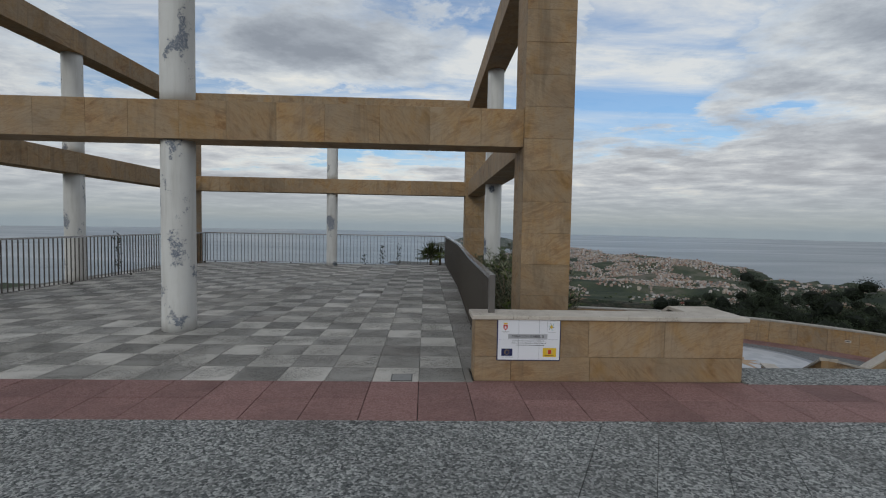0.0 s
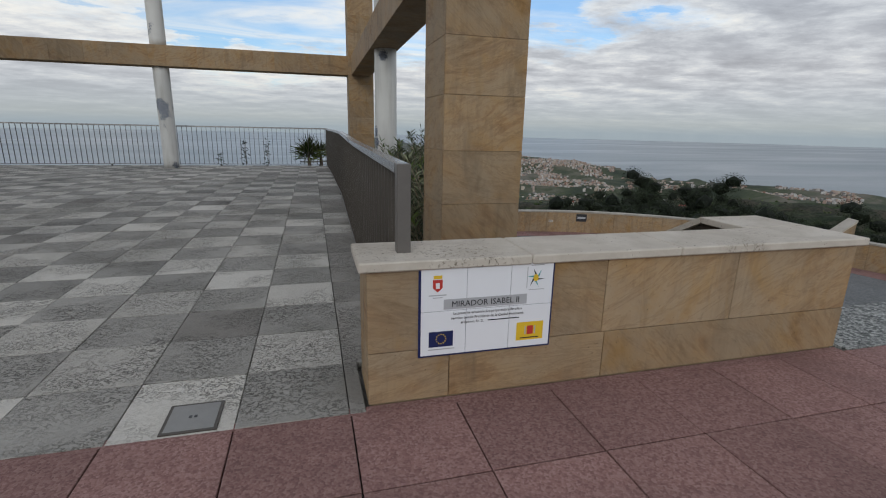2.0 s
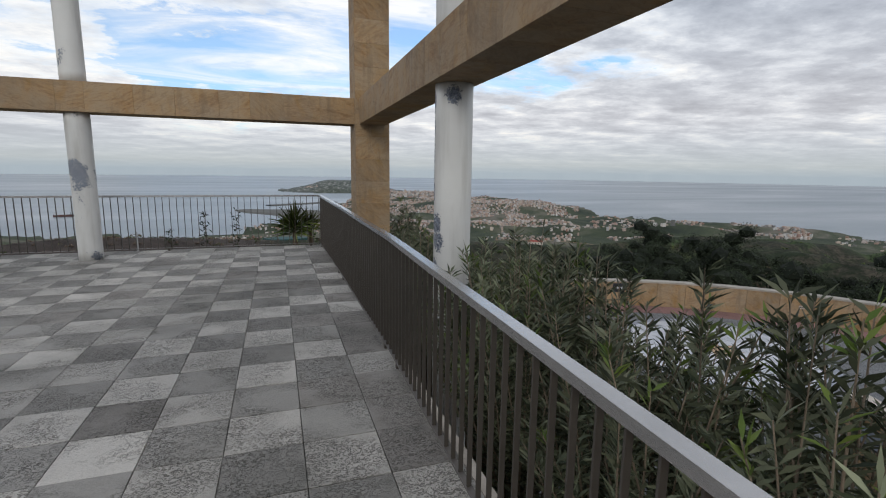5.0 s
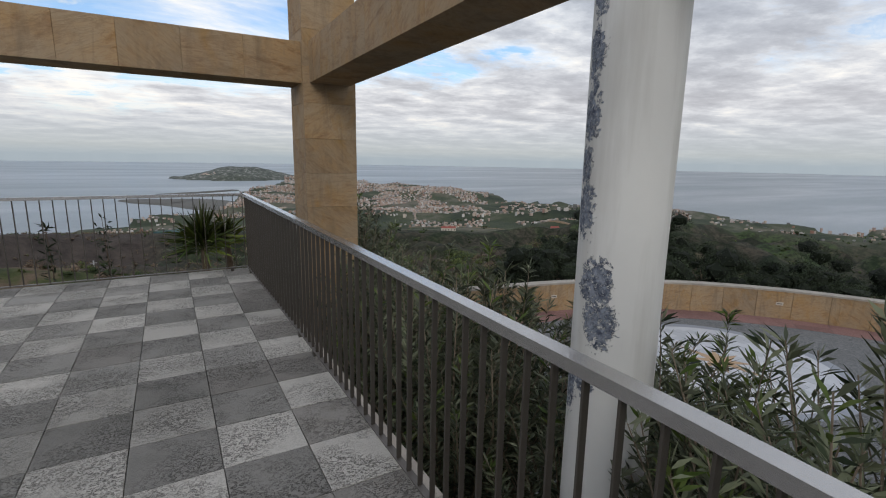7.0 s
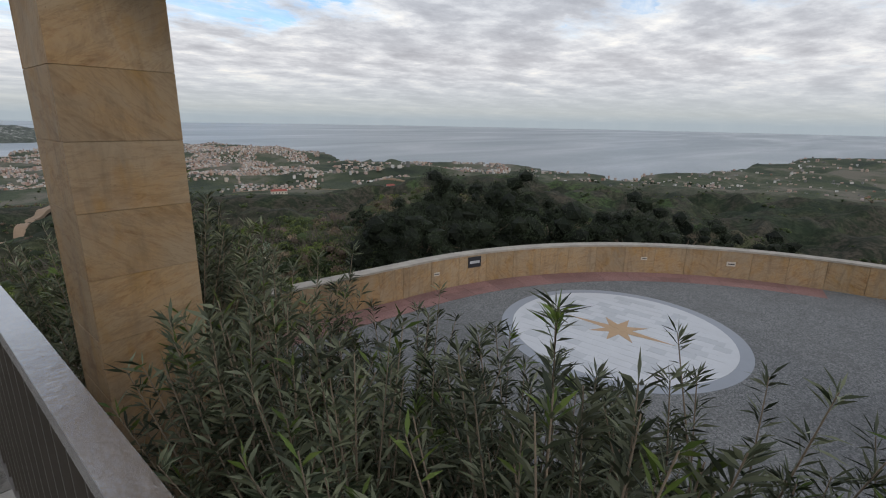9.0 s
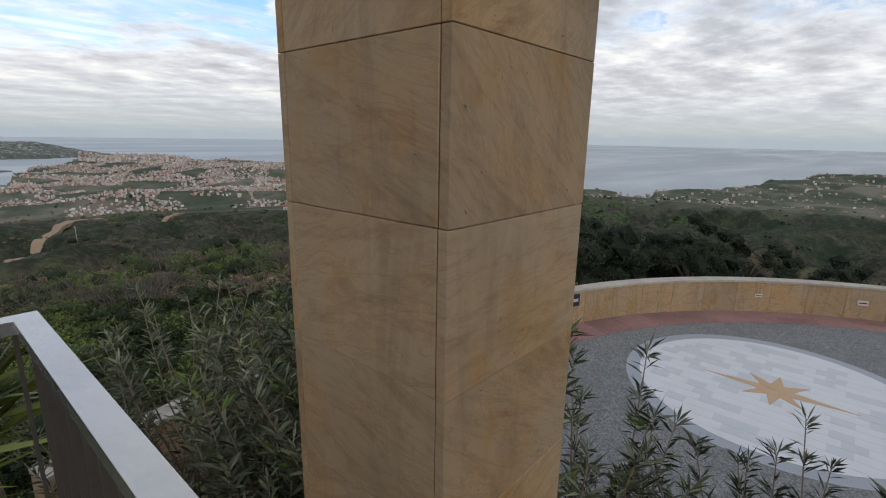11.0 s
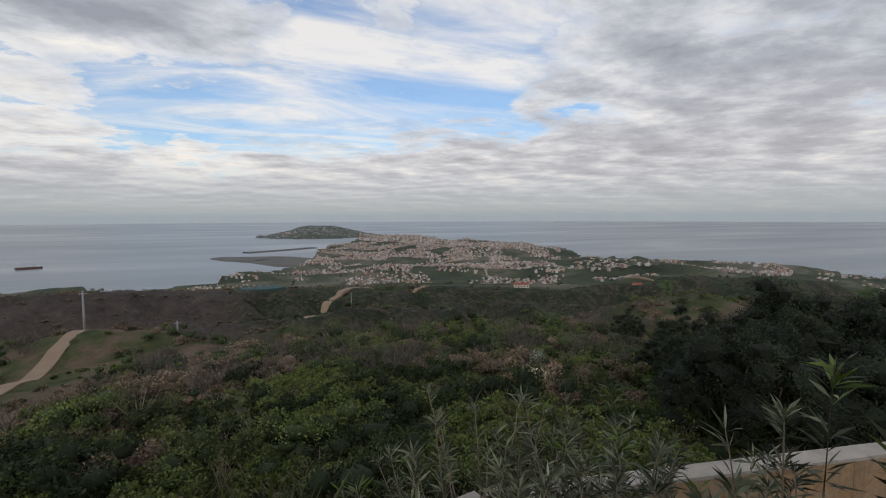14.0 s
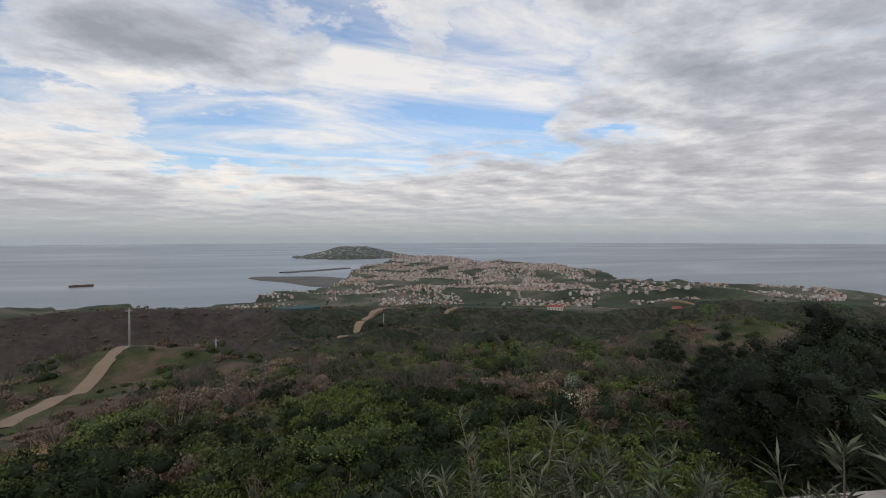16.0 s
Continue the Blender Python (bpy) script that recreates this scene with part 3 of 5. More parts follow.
def land_height(x, y):
    v = Vector((x, y)) - EYE
    d = v.length
    az = math.degrees(math.atan2(-v.x, v.y))
    z = table(FALL, d)
    for c, a, h, across, along in HILL_AT:
        w = Vector((x, y)) - c
        if w.length_squared > (3 * max(across, along)) ** 2:
            continue
        s, t = w.x * math.cos(a) + w.y * math.sin(a), -w.x * math.sin(a) + w.y * math.cos(a)
        z += h * math.exp(-(s / across) ** 2 - (t / along) ** 2)
    rough = min(max((d - 12) / 120, 0), 1)
    z += rough * 5.0 * noise.fractal(Vector((x / 60, y / 60, 3.3)), 1.0, 2.0, 5) + min(d / 60, 1) * 0.6 * noise.noise(Vector((x / 7, y / 7, 1.1)))
    hilly = min(max((d - 70) / 60, 0), 1) * min(max((470 - d) / 120, 0), 1)
    z += hilly * (15 * (0.75 - abs(noise.fractal(Vector((x / 85, y / 85, 7.1)), 1.0, 2.0, 4)) * 2.2))
    if 90 < d < 480:
        top = 1.7 - d * table(RIDGE, az)
        z = top - 2.5 * math.log1p(math.exp((top - z) / 2.5)) if (top - z) < 40 else z
    shore = table(COAST, az) + 14 * noise.fractal(Vector((az / 3, 0.5, 0)), 1.0, 2.0, 4)
    isle = polar(-7.3, 1500)
    w = Vector((x, y)) - isle
    off_isle = (w.x / 190) ** 2 + (w.y / 160) ** 2 > 1
    if d > shore and off_isle:
        return SEA_Z - min((d - shore) * 0.2, 8) - 0.3
    k = min(max((shore - d) / 60, 0), 1) if off_isle else 1
    return max(z, SEA_Z + 0.4 + 1.0 * k)


def build_land():
    rings = [0.0] + [6 * 1.032 ** i for i in range(0, 214) if 6 * 1.032 ** i < 4900]
    sides = 540
    # finer where the walk looks
    turns = np.concatenate([np.linspace(60, -120, 440, endpoint=False), np.linspace(-120, -300, sides - 440, endpoint=False)])
    verts, faces = [(EYE.x, EYE.y, land_height(EYE.x, EYE.y))], []
    for r in rings[1:]:
        for a in turns:
            p = polar(float(a), r)
            z = land_height(p.x, p.y)
            if r < 40 and p.y < 21 and p.x < 6:
                z = min(z, -3.4)
            verts.append((p.x, p.y, z))
    n = len(turns)
    for k in range(n):
        faces.append((0, 1 + (k + 1) % n, 1 + k))
    for i in range(len(rings) - 2):
        a, b = 1 + i * n, 1 + (i + 1) * n
        for k in range(n):
            q = (k + 1) % n
            faces.append((a + k, a + q, b + q, b + k))
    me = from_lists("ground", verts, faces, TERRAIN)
    me.polygons.foreach_set("use_smooth", [True] * len(me.polygons))
    ob = new("ground", me)
    tagged(ob, "scrub-covered hillside falling to a coastal plain and peninsula", "ground", "", "structure")
    bm = bmesh.new()
    bmesh.ops.create_circle(bm, cap_ends=True, radius=4950, segments=180, matrix=Matrix.Translation((EYE.x, EYE.y, SEA_Z)))
    ob = part("water", bm, SEA)
    tagged(ob, "calm grey-blue sea reaching the hazy horizon", "sea", "", "structure")


build_land()

# ---- terrace, promenade and plaza ----
X0, Y0, P = 1.470, 5.40, 0.4525        # tile grid
LEFT, RIGHT, FAR = -6.75, 2.335, 19.10

setting("terrace_base", prism([(LEFT - 0.9, Y0), (2.40, Y0), (2.40, FAR + 0.1), (LEFT - 0.9, FAR + 0.1)], -3.9, -0.05), MORTAR, "raised terrace slab of grey concrete")
setting("pavement", prism([(-14, -4), (16, -4), (16, 5.40), (-14, 5.40)], -4.0, -0.045), MORTAR, "promenade slab under paving stones")
setting("landing", prism([(4.73, 5.40), (16, 5.40), (16, 5.95), (4.73, 5.95)], -4.0, -0.002), GRAVEL, "strip of exposed aggregate at the head of the stairs")
setting("red_joint_strip", box(-8.0, 5.3895, -0.044, 4.685, 5.4435, -0.003, 0.001), RED, "narrow strip of red paving against the wall")
# the edge of the terrace under the railings
setting("terrace_kerb", prism([(2.339, 5.8), (2.405, 5.8), (2.405, FAR + 0.1), (2.339, FAR + 0.1)], -0.6, -0.006), CAP, "narrow concrete edge under the railing")


def stone_pillar(x, y, w, z0, z1, course=0.43, first=0.0):
    ob = thing("stone_pillar", "square sandstone-clad pillar with thin level joints", "pillar", "corner pillars of the pergola", at=(x, y, z0))
    h, t, g = w / 2, 0.032, 0.003
    part("core", box(-h + 0.014, -h + 0.014, 0, h - 0.014, h - 0.014, z1 - z0), JOINT, ob)
    n = max(1, round((z1 - z0) / course))
    course = (z1 - z0) / n if not first else course
    z = 0.0
    wide = mesh_of("stone_slab", box(-h, -t / 2, 0.001, h, t / 2, course - 0.001, 0.002), STONE)
    slim = mesh_of("stone_slab", box(-t / 2, -h + t + g, 0.001, t / 2, h - t - g, course - 0.001, 0.002), STONE)
    while z < z1 - z0 - 0.2:
        for me, x, y in ((wide, 0, -h + t / 2), (wide, 0, h - t / 2), (slim, -h + t / 2, 0), (slim, h - t / 2, 0)):
            o = part("stone_slab", me, None, ob)
            o.location = (x + random.uniform(-0.001, 0.001), y + random.uniform(-0.001, 0.001), z)
        z += course
    return ob


def stone_beam(a, b, w, z0, z1, n):
    """A clad beam from a to b in plan, cut into n slabs."""
    a, b = Vector(a), Vector(b)
    d = b - a
    ob = thing("stone_beam", "long sandstone-clad beam of a pergola frame", "beam", "beams of the pergola", at=(a.x, a.y, z0))
    ob.rotation_euler = (0, 0, math.atan2(d.y, d.x))
    L, hz = d.length, z1 - z0
    part("core", box(0.0, -w / 2 + 0.012, 0.012, L, w / 2 - 0.012, hz - 0.012), JOINT, ob)
    x = 0.0
    cuts = [L / n * (i + 1 + (random.uniform(-0.2, 0.2) if i < n - 1 else 0)) for i in range(n)]
    for c in cuts:
        part("stone_slab", box(x + 0.001, -w / 2, 0, c - 0.001, w / 2, hz, 0.002), STONE, ob)
        x = c
    return ob


NP, FP, PW = (3.13, 7.55), (3.245, 18.12), 0.66
NL, FL = (-7.05, 7.55), (-6.95, 18.14)
LOW0, LOW1, UP0, UP1, BW = 2.58, 3.08, 5.42, 5.94, 0.52
for p in (NP, FP, NL, FL):
    stone_pillar(*p, 0.69 if p == FP else PW, 0.0 if p[0] < 0 else -3.612 if p == NP else -3.91, UP0, 0.42 if p == NP else 0.4462, 1.0 if p[0] > 0 else 0.0)
for z0, z1 in ((LOW0, LOW1), (UP0, UP1)):
    g = PW / 2 if z0 == LOW0 else 0.0
    for a, b, n in ((NL, NP, 15), (FL, FP, 15), (NP, FP, 15), (NL, FL, 15)):
        va, vb = Vector(a), Vector(b)
        u = (vb - va).normalized()
        across = abs(u.x) > 0.5
        cut = PW / 2 if z0 == LOW0 else (-BW / 2 if across else BW / 2)
        stone_beam(va + u * cut, vb - u * cut, BW, z0, z1, n)


def white_column(x, y, r, z0, z1, label, paint):
    ob = thing("white_column", label, "column", "round columns of the pergola", at=(x, y, z0))
    for name, lo, hi in (("lower_shaft", 0.0, LOW0 - z0), ("upper_shaft", LOW1 - z0, z1 - z0)):
        bm = bmesh.new()
        rows = 14
        rings = []
        for i in range(rows + 1):
            z = lo + (hi - lo) * i / rows
            rings.append([bm.verts.new(((r + 0.004 * noise.noise(Vector((x + k, y, z * 2)))) * math.cos(k * math.tau / 40), (r + 0.004 * noise.noise(Vector((x + k, y, z * 2)))) * math.sin(k * math.tau / 40), z)) for k in range(40)])
        for a, b in zip(rings, rings[1:]):
            for k in range(40):
                bm.faces.new((a[k], a[(k + 1) % 40], b[(k + 1) % 40], b[k])).smooth = True
        bm.faces.new(rings[0][::-1]), bm.faces.new(rings[-1])
        part(name, bm, paint, ob)
    return ob


CP = "round white-painted concrete column with flaking paint"
white_column(-1.88, 7.55, 0.215, 0.0, UP0, CP + ", standing on the tiled terrace", WHITE_PAINT)
white_column(3.215, 12.98, 0.205, -3.9, UP0, CP + ", rising behind the railing", FLAKED_PAINT)
white_column(-1.86, 18.14, 0.19, 0.0, UP0, CP + ", near the seaward railing", WHITE_PAINT)
white_column(-7.0, 12.75, 0.215, 0.0, UP0, CP + ", outside the side railing", WHITE_PAINT)


# ---- railings ----
def railing(a, b, top_a, top_b, label, posts_every=1.8):
    a, b = Vector(a), Vector(b)
    d = b - a
    L = d.length
    ob = thing("railing", label, "railing", "railings round the terrace", at=(a.x, a.y, 0))
    ob.rotation_euler = (0, 0, math.atan2(d.y, d.x))
    part("top_rail", prism([(0, -0.031), (L, -0.031), (L, 0.031), (0, 0.031)], [top_a - 0.04, top_b - 0.04, top_b - 0.04, top_a - 0.04], [top_a, top_b, top_b, top_a]), STEEL, ob, "worn flat steel handrail")
    part("bottom_rail", box(0, -0.02, 0.045, L, 0.02, 0.057, 0.002), POST, ob)
    n = max(2, round(L / 0.127))
    bar = mesh_of("baluster", box(-0.005, -0.013, 0.0, 0.005, 0.013, 1.0, 0.001), BAR)
    for i in range(n):
        o = part("baluster", bar, None, ob)
        t = (i + 0.5) / n
        o.location, o.scale = (L * t, 0, 0.057), (1, 1, top_a + (top_b - top_a) * t - 0.097)
    foot = mesh_of("foot", box(-0.02, -0.02, -0.02, 0.02, 0.02, 0.045), BAR)
    m = max(2, int(L / posts_every))
    for i in range(m):
        o = part("foot", foot, None, ob)
        o.location = (0.25 + (L - 0.5) * i / (m - 1), 0, 0)
    return ob


RUN = [(2.18, 5.61, 1.025), (2.205, 8.0, 1.045), (2.30, 12.0, 1.10), (2.295, 15.5, 1.115), (2.262, 18.84, 1.128)]
for (x0, y0, z0), (x1, y1, z1) in zip(RUN, RUN[1:]):
    railing((x0, y0), (x1, y1), z0, z1, "grey steel railing run with flat vertical bars along the terrace")
railing((2.293, 18.84), (-6.55, 18.84), 1.128, 1.11, "grey steel railing with flat bars facing the sea")
railing((-6.55, 18.80), (-6.55, 3.0), 1.11, 1.11, "grey steel railing with flat bars on the side of the terrace")
post = part("end_post", box(-0.03, -0.028, 0.64, 0.03, 0.028, 1.026, 0.003), POST, None, "")
post.location = (2.18, 5.58, 0)
tagged(post, "square steel post set into the stone wall cap", "post")

# ---- wall with the name plate, and the stair parapet ----
WX0, WX1, WY0, WY1, WT = 2.005, 4.685, 5.445, 5.74, 0.648
wall = thing("sign_wall", "low sandstone-clad wall with a pale stone cap", "wall", at=(WX0, WY0, 0))
part("core", box(0.012, 0.012, -0.04, WX1 - WX0 - 0.012, WY1 - WY0 - 0.012, WT - 0.045), JOINT, wall)
xs = [0, 0.62, 1.12, 1.88, WX1 - WX0]
for x0, x1 in zip(xs, xs[1:]):
    part("stone_slab", box(x0 + 0.0015, 0, 0.24, x1 - 0.0015, WY1 - WY0, WT - 0.043, 0.003), STONE, wall)
xs = [0, 0.36, 1.14, WX1 - WX0]
for x0, x1 in zip(xs, xs[1:]):
    part("stone_slab", box(x0 + 0.0015, 0, 0.0, x1 - 0.0015, WY1 - WY0, 0.237, 0.003), STONE, wall)
xs = [-0.035, 0.72, 1.5, WX1 - WX0 + 0.04]
for x0, x1 in zip(xs, xs[1:]):
    part("cap_stone", box(x0 + 0.001, -0.03, WT - 0.042, x1 - 0.001, WY1 - WY0 + 0.03, WT, 0.006), CAP, wall, "pale worn cap stone")

par = thing("stair_parapet", "sloping stair parapet, damp dark stone with a pale cap", "wall", at=(0, 0, 0))


def sloped(x0, x1, y0, y1, za, zb, t):
    return prism([(x0, y0), (x1, y0), (x1, y1), (x0, y1)], [za - t, za - t, zb - t, zb - t], [za, za, zb, zb])


part("flat_body", box(4.29, WY1 + 0.032, -3.9, 4.67, 6.12, WT - 0.045), DARKWALL, par)
part("cap_stone", box(4.26, WY1 + 0.032, WT - 0.042, 4.72, 6.12, WT, 0.005), CAP, par, "pale worn cap stone")
part("sloped_body", prism([(4.29, 6.122), (4.67, 6.122), (4.67, 12.2), (4.29, 12.2)], -3.9, [WT - 0.045, WT - 0.045, -2.58, -2.58]), DARKWALL, par)
part("sloped_cap", sloped(4.26, 4.72, 6.122, 12.2, WT, -2.53, 0.042), CAP, par, "pale worn cap stone")

RUBBLE = [speckled("damp_brown_stone", (0.02, 0.014, 0.009), (0.075, 0.05, 0.03), (0.15, 0.105, 0.065), 14, 0.006, 0.8, var=0.9), speckled("damp_dark_stone", (0.006, 0.007, 0.006), (0.02, 0.021, 0.018), (0.05, 0.048, 0.04), 14, 0.006, 0.6, var=0.6)]
for k in range(9):
    z, y = WT - 0.075 - 0.27 * (k + 1), 5.80 + 0.13 * (k % 3)
    while y < 9.6:
        w = random.uniform(0.22, 0.50)
        top = WT - 0.06 - max(0.0, y + w - 6.122) * 0.525
        if z + 0.25 < top:
            i, j = random.uniform(0.0, 0.03), random.uniform(0.0, 0.03)
            part("stone", box(4.29 - random.uniform(0.012, 0.03), y + i, z + j, 4.30, y + w - 0.015, z + 0.25, 0.009), RUBBLE[random.random() < 0.45], par)
        y += w
# stairs beside the parapet
stairs = thing("stairs", "straight outdoor stair of aggregate steps down to the plaza", "stairs", kind="structure", at=(4.74, 5.95, 0))
step = mesh_of("step", box(0, 0, -0.9, 2.9, 0.36, 0, 0.006), GRAVEL)
for i in range(17):
    o = part("step", step, None, stairs)
    o.location = (0, 0.33 * i, -0.185 * (i + 1))

# far side wall of the stairs: level at the foot, sloping up, then folding away
ZIG = [(10.5, 12.85, -1.93), (10.0, 11.45, -1.93), (9.62, 9.99, -1.0), (11.59, 11.29, -1.55), (12.7, 10.8, -0.45)]
zig = thing("folded_wall", "folded sandstone stair wall with sloping pale coping", "wall", at=(0, 0, 0))
for k, (a, b) in enumerate(zip(ZIG, ZIG[1:])):
    va, vb = Vector(a[:2]), Vector(b[:2])
    n = (vb - va).normalized()
    n = Vector((n.y, -n.x)) * 0.13
    za, zb = a[2] - 0.05 - 0.004 * k, b[2] - 0.05 - 0.004 * k
    part("panel", prism([va - n, va + n, vb + n, vb - n], -3.3, [za, za, zb, zb]), STONE, zig)
    n *= 1.25
    part("coping", prism([va - n, va + n, vb + n, vb - n], [za + 0.001, za + 0.001, zb + 0.001, zb + 0.001], [za + 0.05, za + 0.05, zb + 0.05, zb + 0.05]), CAP, zig, "pale stone coping")
va, vb = Vector(ZIG[0][:2]), Vector(ZIG[1][:2])
u = (vb - va).normalized()
n = Vector((u.y, -u.x))
n = n if n.x < 0 else -n
p, q = va + u * 0.35 + n * 0.128, va + u * 1.3 + n * 0.128
# no recess is cut: a black plate on the wall stands for its shade
part("vent_recess", prism([p, q, q + n * 0.008, p + n * 0.008], -2.62, -2.28), INK, zig, "black plate standing for the shade in a wall vent's recess")
for f0, f1 in ((0.04, 0.47), (0.52, 0.96)):
    a, b = p + (q - p) * f0, p + (q - p) * f1
    part("vent_block", prism([a, b, b + n * 0.016, a + n * 0.016], -2.585, -2.315), MARBLE2, zig, "pale grey vent block")

# ---- plaza ----
PZ, PC, PR = -3.25, Vector((9.48, 12.0)), 11.13
ring = [PC + Vector((math.cos(a), math.sin(a))) * (PR + 0.2) for a in np.linspace(radians(-40), radians(82), 60)]
setting("plaza_floor", prism([(5.1, 24.2), (4.3, 21.5), (4.3, 4.0)] + [tuple(p) for p in ring], -4.2, PZ), PLAZA, "round plaza of grey exposed aggregate")
K = 24
angles = [radians(-40 + 122 * i / K) for i in range(K + 1)]


def arc_block(a0, a1, r0, r1, z0, z1):
    bm = bmesh.new()
    pts = []
    for r, seq in ((r0, (a0, (a0 + a1) / 2, a1)), (r1, (a1, (a0 + a1) / 2, a0))):
        pts += [tuple(PC + Vector((math.cos(a), math.sin(a))) * r) for a in seq]
    return prism(pts, z0, z1, bm)


curved = thing("plaza_wall", "curved low sandstone wall with a pale coping round the plaza", "wall", at=(0, 0, 0))
for a0, a1 in zip(angles, angles[1:]):
    e = 0.0004
    part("stone_slab", arc_block(a0 + e, a1 - e, PR, PR + 0.30, PZ - 0.6, PZ + 0.90), STONE, curved)
    part("coping_stone", arc_block(a0 + e / 2, a1 - e / 2, PR - 0.03, PR + 0.33, PZ + 0.901, PZ + 0.96), COPING, curved)
for a, b, n in ((PC + Vector((math.cos(radians(82)), math.sin(radians(82)))) * PR, Vector((5.0, 24.15)), 8), (Vector((5.0, 24.15)), Vector((2.6, 23.65)), 4)):
    u = (b - a).normalized()
    v = Vector((u.y, -u.x))
    v = v if v.y > 0 else -v
    for i in range(n):
        p, q = a + (b - a) * (i + 0.002) / n, a + (b - a) * (i + 0.998) / n
        part("stone_slab", prism([p, q, q + v * 0.3, p + v * 0.3], PZ - 1.2, PZ + 0.90), STONE, curved)
        if n == 8:
            for r in (0.012, 0.47):
                part("red_tile", prism([p - v * r, q - v * r, q - v * (r + 0.45), p - v * (r + 0.45)], PZ - 0.02, PZ + 0.007), RED, curved)
        part("coping_stone", prism([p - v * 0.03, q - v * 0.03, q + v * 0.33, p + v * 0.33], PZ + 0.902 + 0.001 * n, PZ + 0.955 + 0.001 * n), COPING, curved)
for i, (a0, a1) in enumerate(zip(angles, angles[1:])):
    if i > 9:
        part("red_tile", arc_block(a0 + 0.0006, a1 - 0.0006, PR - 0.92, PR - 0.47, PZ - 0.02, PZ + 0.006), RED, curved)
        part("red_tile", arc_block(a0 + 0.0006, a1 - 0.0006, PR - 0.462, PR - 0.012, PZ - 0.02, PZ + 0.006), RED, curved)

MC, MR = Vector((13.1, 17.72)), 2.55
mosaic = thing("compass_mosaic", "round white marble mosaic with a tan compass star", "floor mosaic", at=(MC.x, MC.y, PZ))
bm = bmesh.new()
bmesh.ops.create_cone(bm, cap_ends=True, segments=72, radius1=MR + 0.28, radius2=MR + 0.28, depth=0.006, matrix=Matrix.Translation((0, 0, 0.003)))
part("border_ring", bm, MARBLE2, mosaic, "grey-blue stone border")
bm = bmesh.new()
bmesh.ops.create_cone(bm, cap_ends=True, segments=72, radius1=MR, radius2=MR, depth=0.012, matrix=Matrix.Translation((0, 0, 0.006)))
part("marble_disc", bm, MARBLE, mosaic)
rng = random.Random(5)
for i in range(-9, 10):
    for j in range(-7, 8):
        x, y = i * 0.27, j * 0.36 + (0.18 if i % 2 else 0)
        if max(math.hypot(x + a, y + b) for a in (-0.135, 0.135) for b in (-0.18, 0.18)) < MR - 0.03:
            o = part("marble_slab", box(-0.132, -0.177, 0.0, 0.132, 0.177, 0.0145 + rng.uniform(0, 0.001)), rng.choice((MARBLE, MARBLE, MARBLE3)), mosaic)
            o.location = (x, y, 0)
for k in range(8):
    a = k * math.tau / 8 + radians(90)
    L = 1.32 if k in (0, 4) else 0.74
    bm = prism([(0, 0), (0.3 * math.cos(a - 0.39), 0.3 * math.sin(a - 0.39)), (L * math.cos(a), L * math.sin(a)), (0.3 * math.cos(a + 0.39), 0.3 * math.sin(a + 0.39))], 0.0, 0.019 + 0.0004 * k)
    part("star_point", bm, STARSTONE, mosaic)


# ---- planting beds ----
setting("planting_bed", prism([(2.52, 5.9), (4.05, 5.9), (4.05, 12.0), (5.0, 14.0), (5.0, 24.1), (2.7, 23.6)], -4.4, [-1.5, -1.5, -2.2, -2.9, -3.1, -2.9]), TERRAIN, "earth bed below the terrace wall")
setting("seaward_bed", prism([(LEFT - 0.9, FAR + 0.12), (2.3, FAR + 0.12), (2.3, 20.9), (LEFT - 0.9, 20.9)], -4.6, [-0.3, -0.3, -0.9, -0.9]), TERRAIN, "earth bed outside the seaward railing")

# ---- name plate ----
plate = thing("name_plate", "white glazed tile plaque naming the viewpoint, with crests and flags", "sign", at=(2.23, WY0 - 0.001, 0.212))
SW, SH = 0.537, 0.352
plate.scale = (1.13, 1.0, 1.15)
part("frame", box(-0.008, -0.008, -0.008, SW + 0.008, 0.0, SH + 0.008, 0.002), NAVY, plate, "thin dark blue border")
for i in range(3):
    for j in range(2):
        part("tile", box(SW / 3 * i + 0.0008, -0.0125, SH / 2 * j + 0.0008, SW / 3 * (i + 1) - 0.0008, -0.006, SH / 2 * (j + 1) - 0.0008, 0.001), ENAMEL, plate)


def flat(name, x0, z0, x1, z1, mat, d=0.0136, label=""):
    return part(name, box(x0, -d, z0, x1, -0.0124, z1), mat, plate, label)


def lettering(words, x, z, size, mat, align="CENTER"):
    cu = bpy.data.curves.new("lettering", "FONT")
    cu.body, cu.size, cu.align_x, cu.extrude, cu.resolution_u = words, size, align, 0.0004, 2
    tmp = new("lettering_curve", cu)
    me = bpy.data.meshes.new_from_object(tmp.evaluated_get(bpy.context.evaluated_depsgraph_get()))
    bpy.data.objects.remove(tmp)
    me.materials.clear()
    me.materials.append(mat)
    o = part("lettering", me, None, plate)
    o.location, o.rotation_euler = (x, -0.0145, z), (radians(90), 0, 0)
    return o


flat("title_band", 0.088, 0.182, 0.428, 0.222, GREYINK)
lettering("MIRADOR ISABEL II", 0.258, 0.191, 0.033, INK)
lettering("La presente actuaci\u00f3n fue proyectada y llevada a", 0.268, 0.160, 0.0145, INK)
lettering("t\u00e9rmino siendo Presidente de la Ciudad Aut\u00f3noma", 0.268, 0.141, 0.0145, INK)
lettering("el Excmo. Sr. D.", 0.205, 0.122, 0.0145, INK)
flat("text_bar", 0.268, 0.1245, 0.40, 0.1285, INK)
flat("flag", 0.032, 0.034, 0.128, 0.096, NAVY, label="blue flag with a ring of yellow stars")
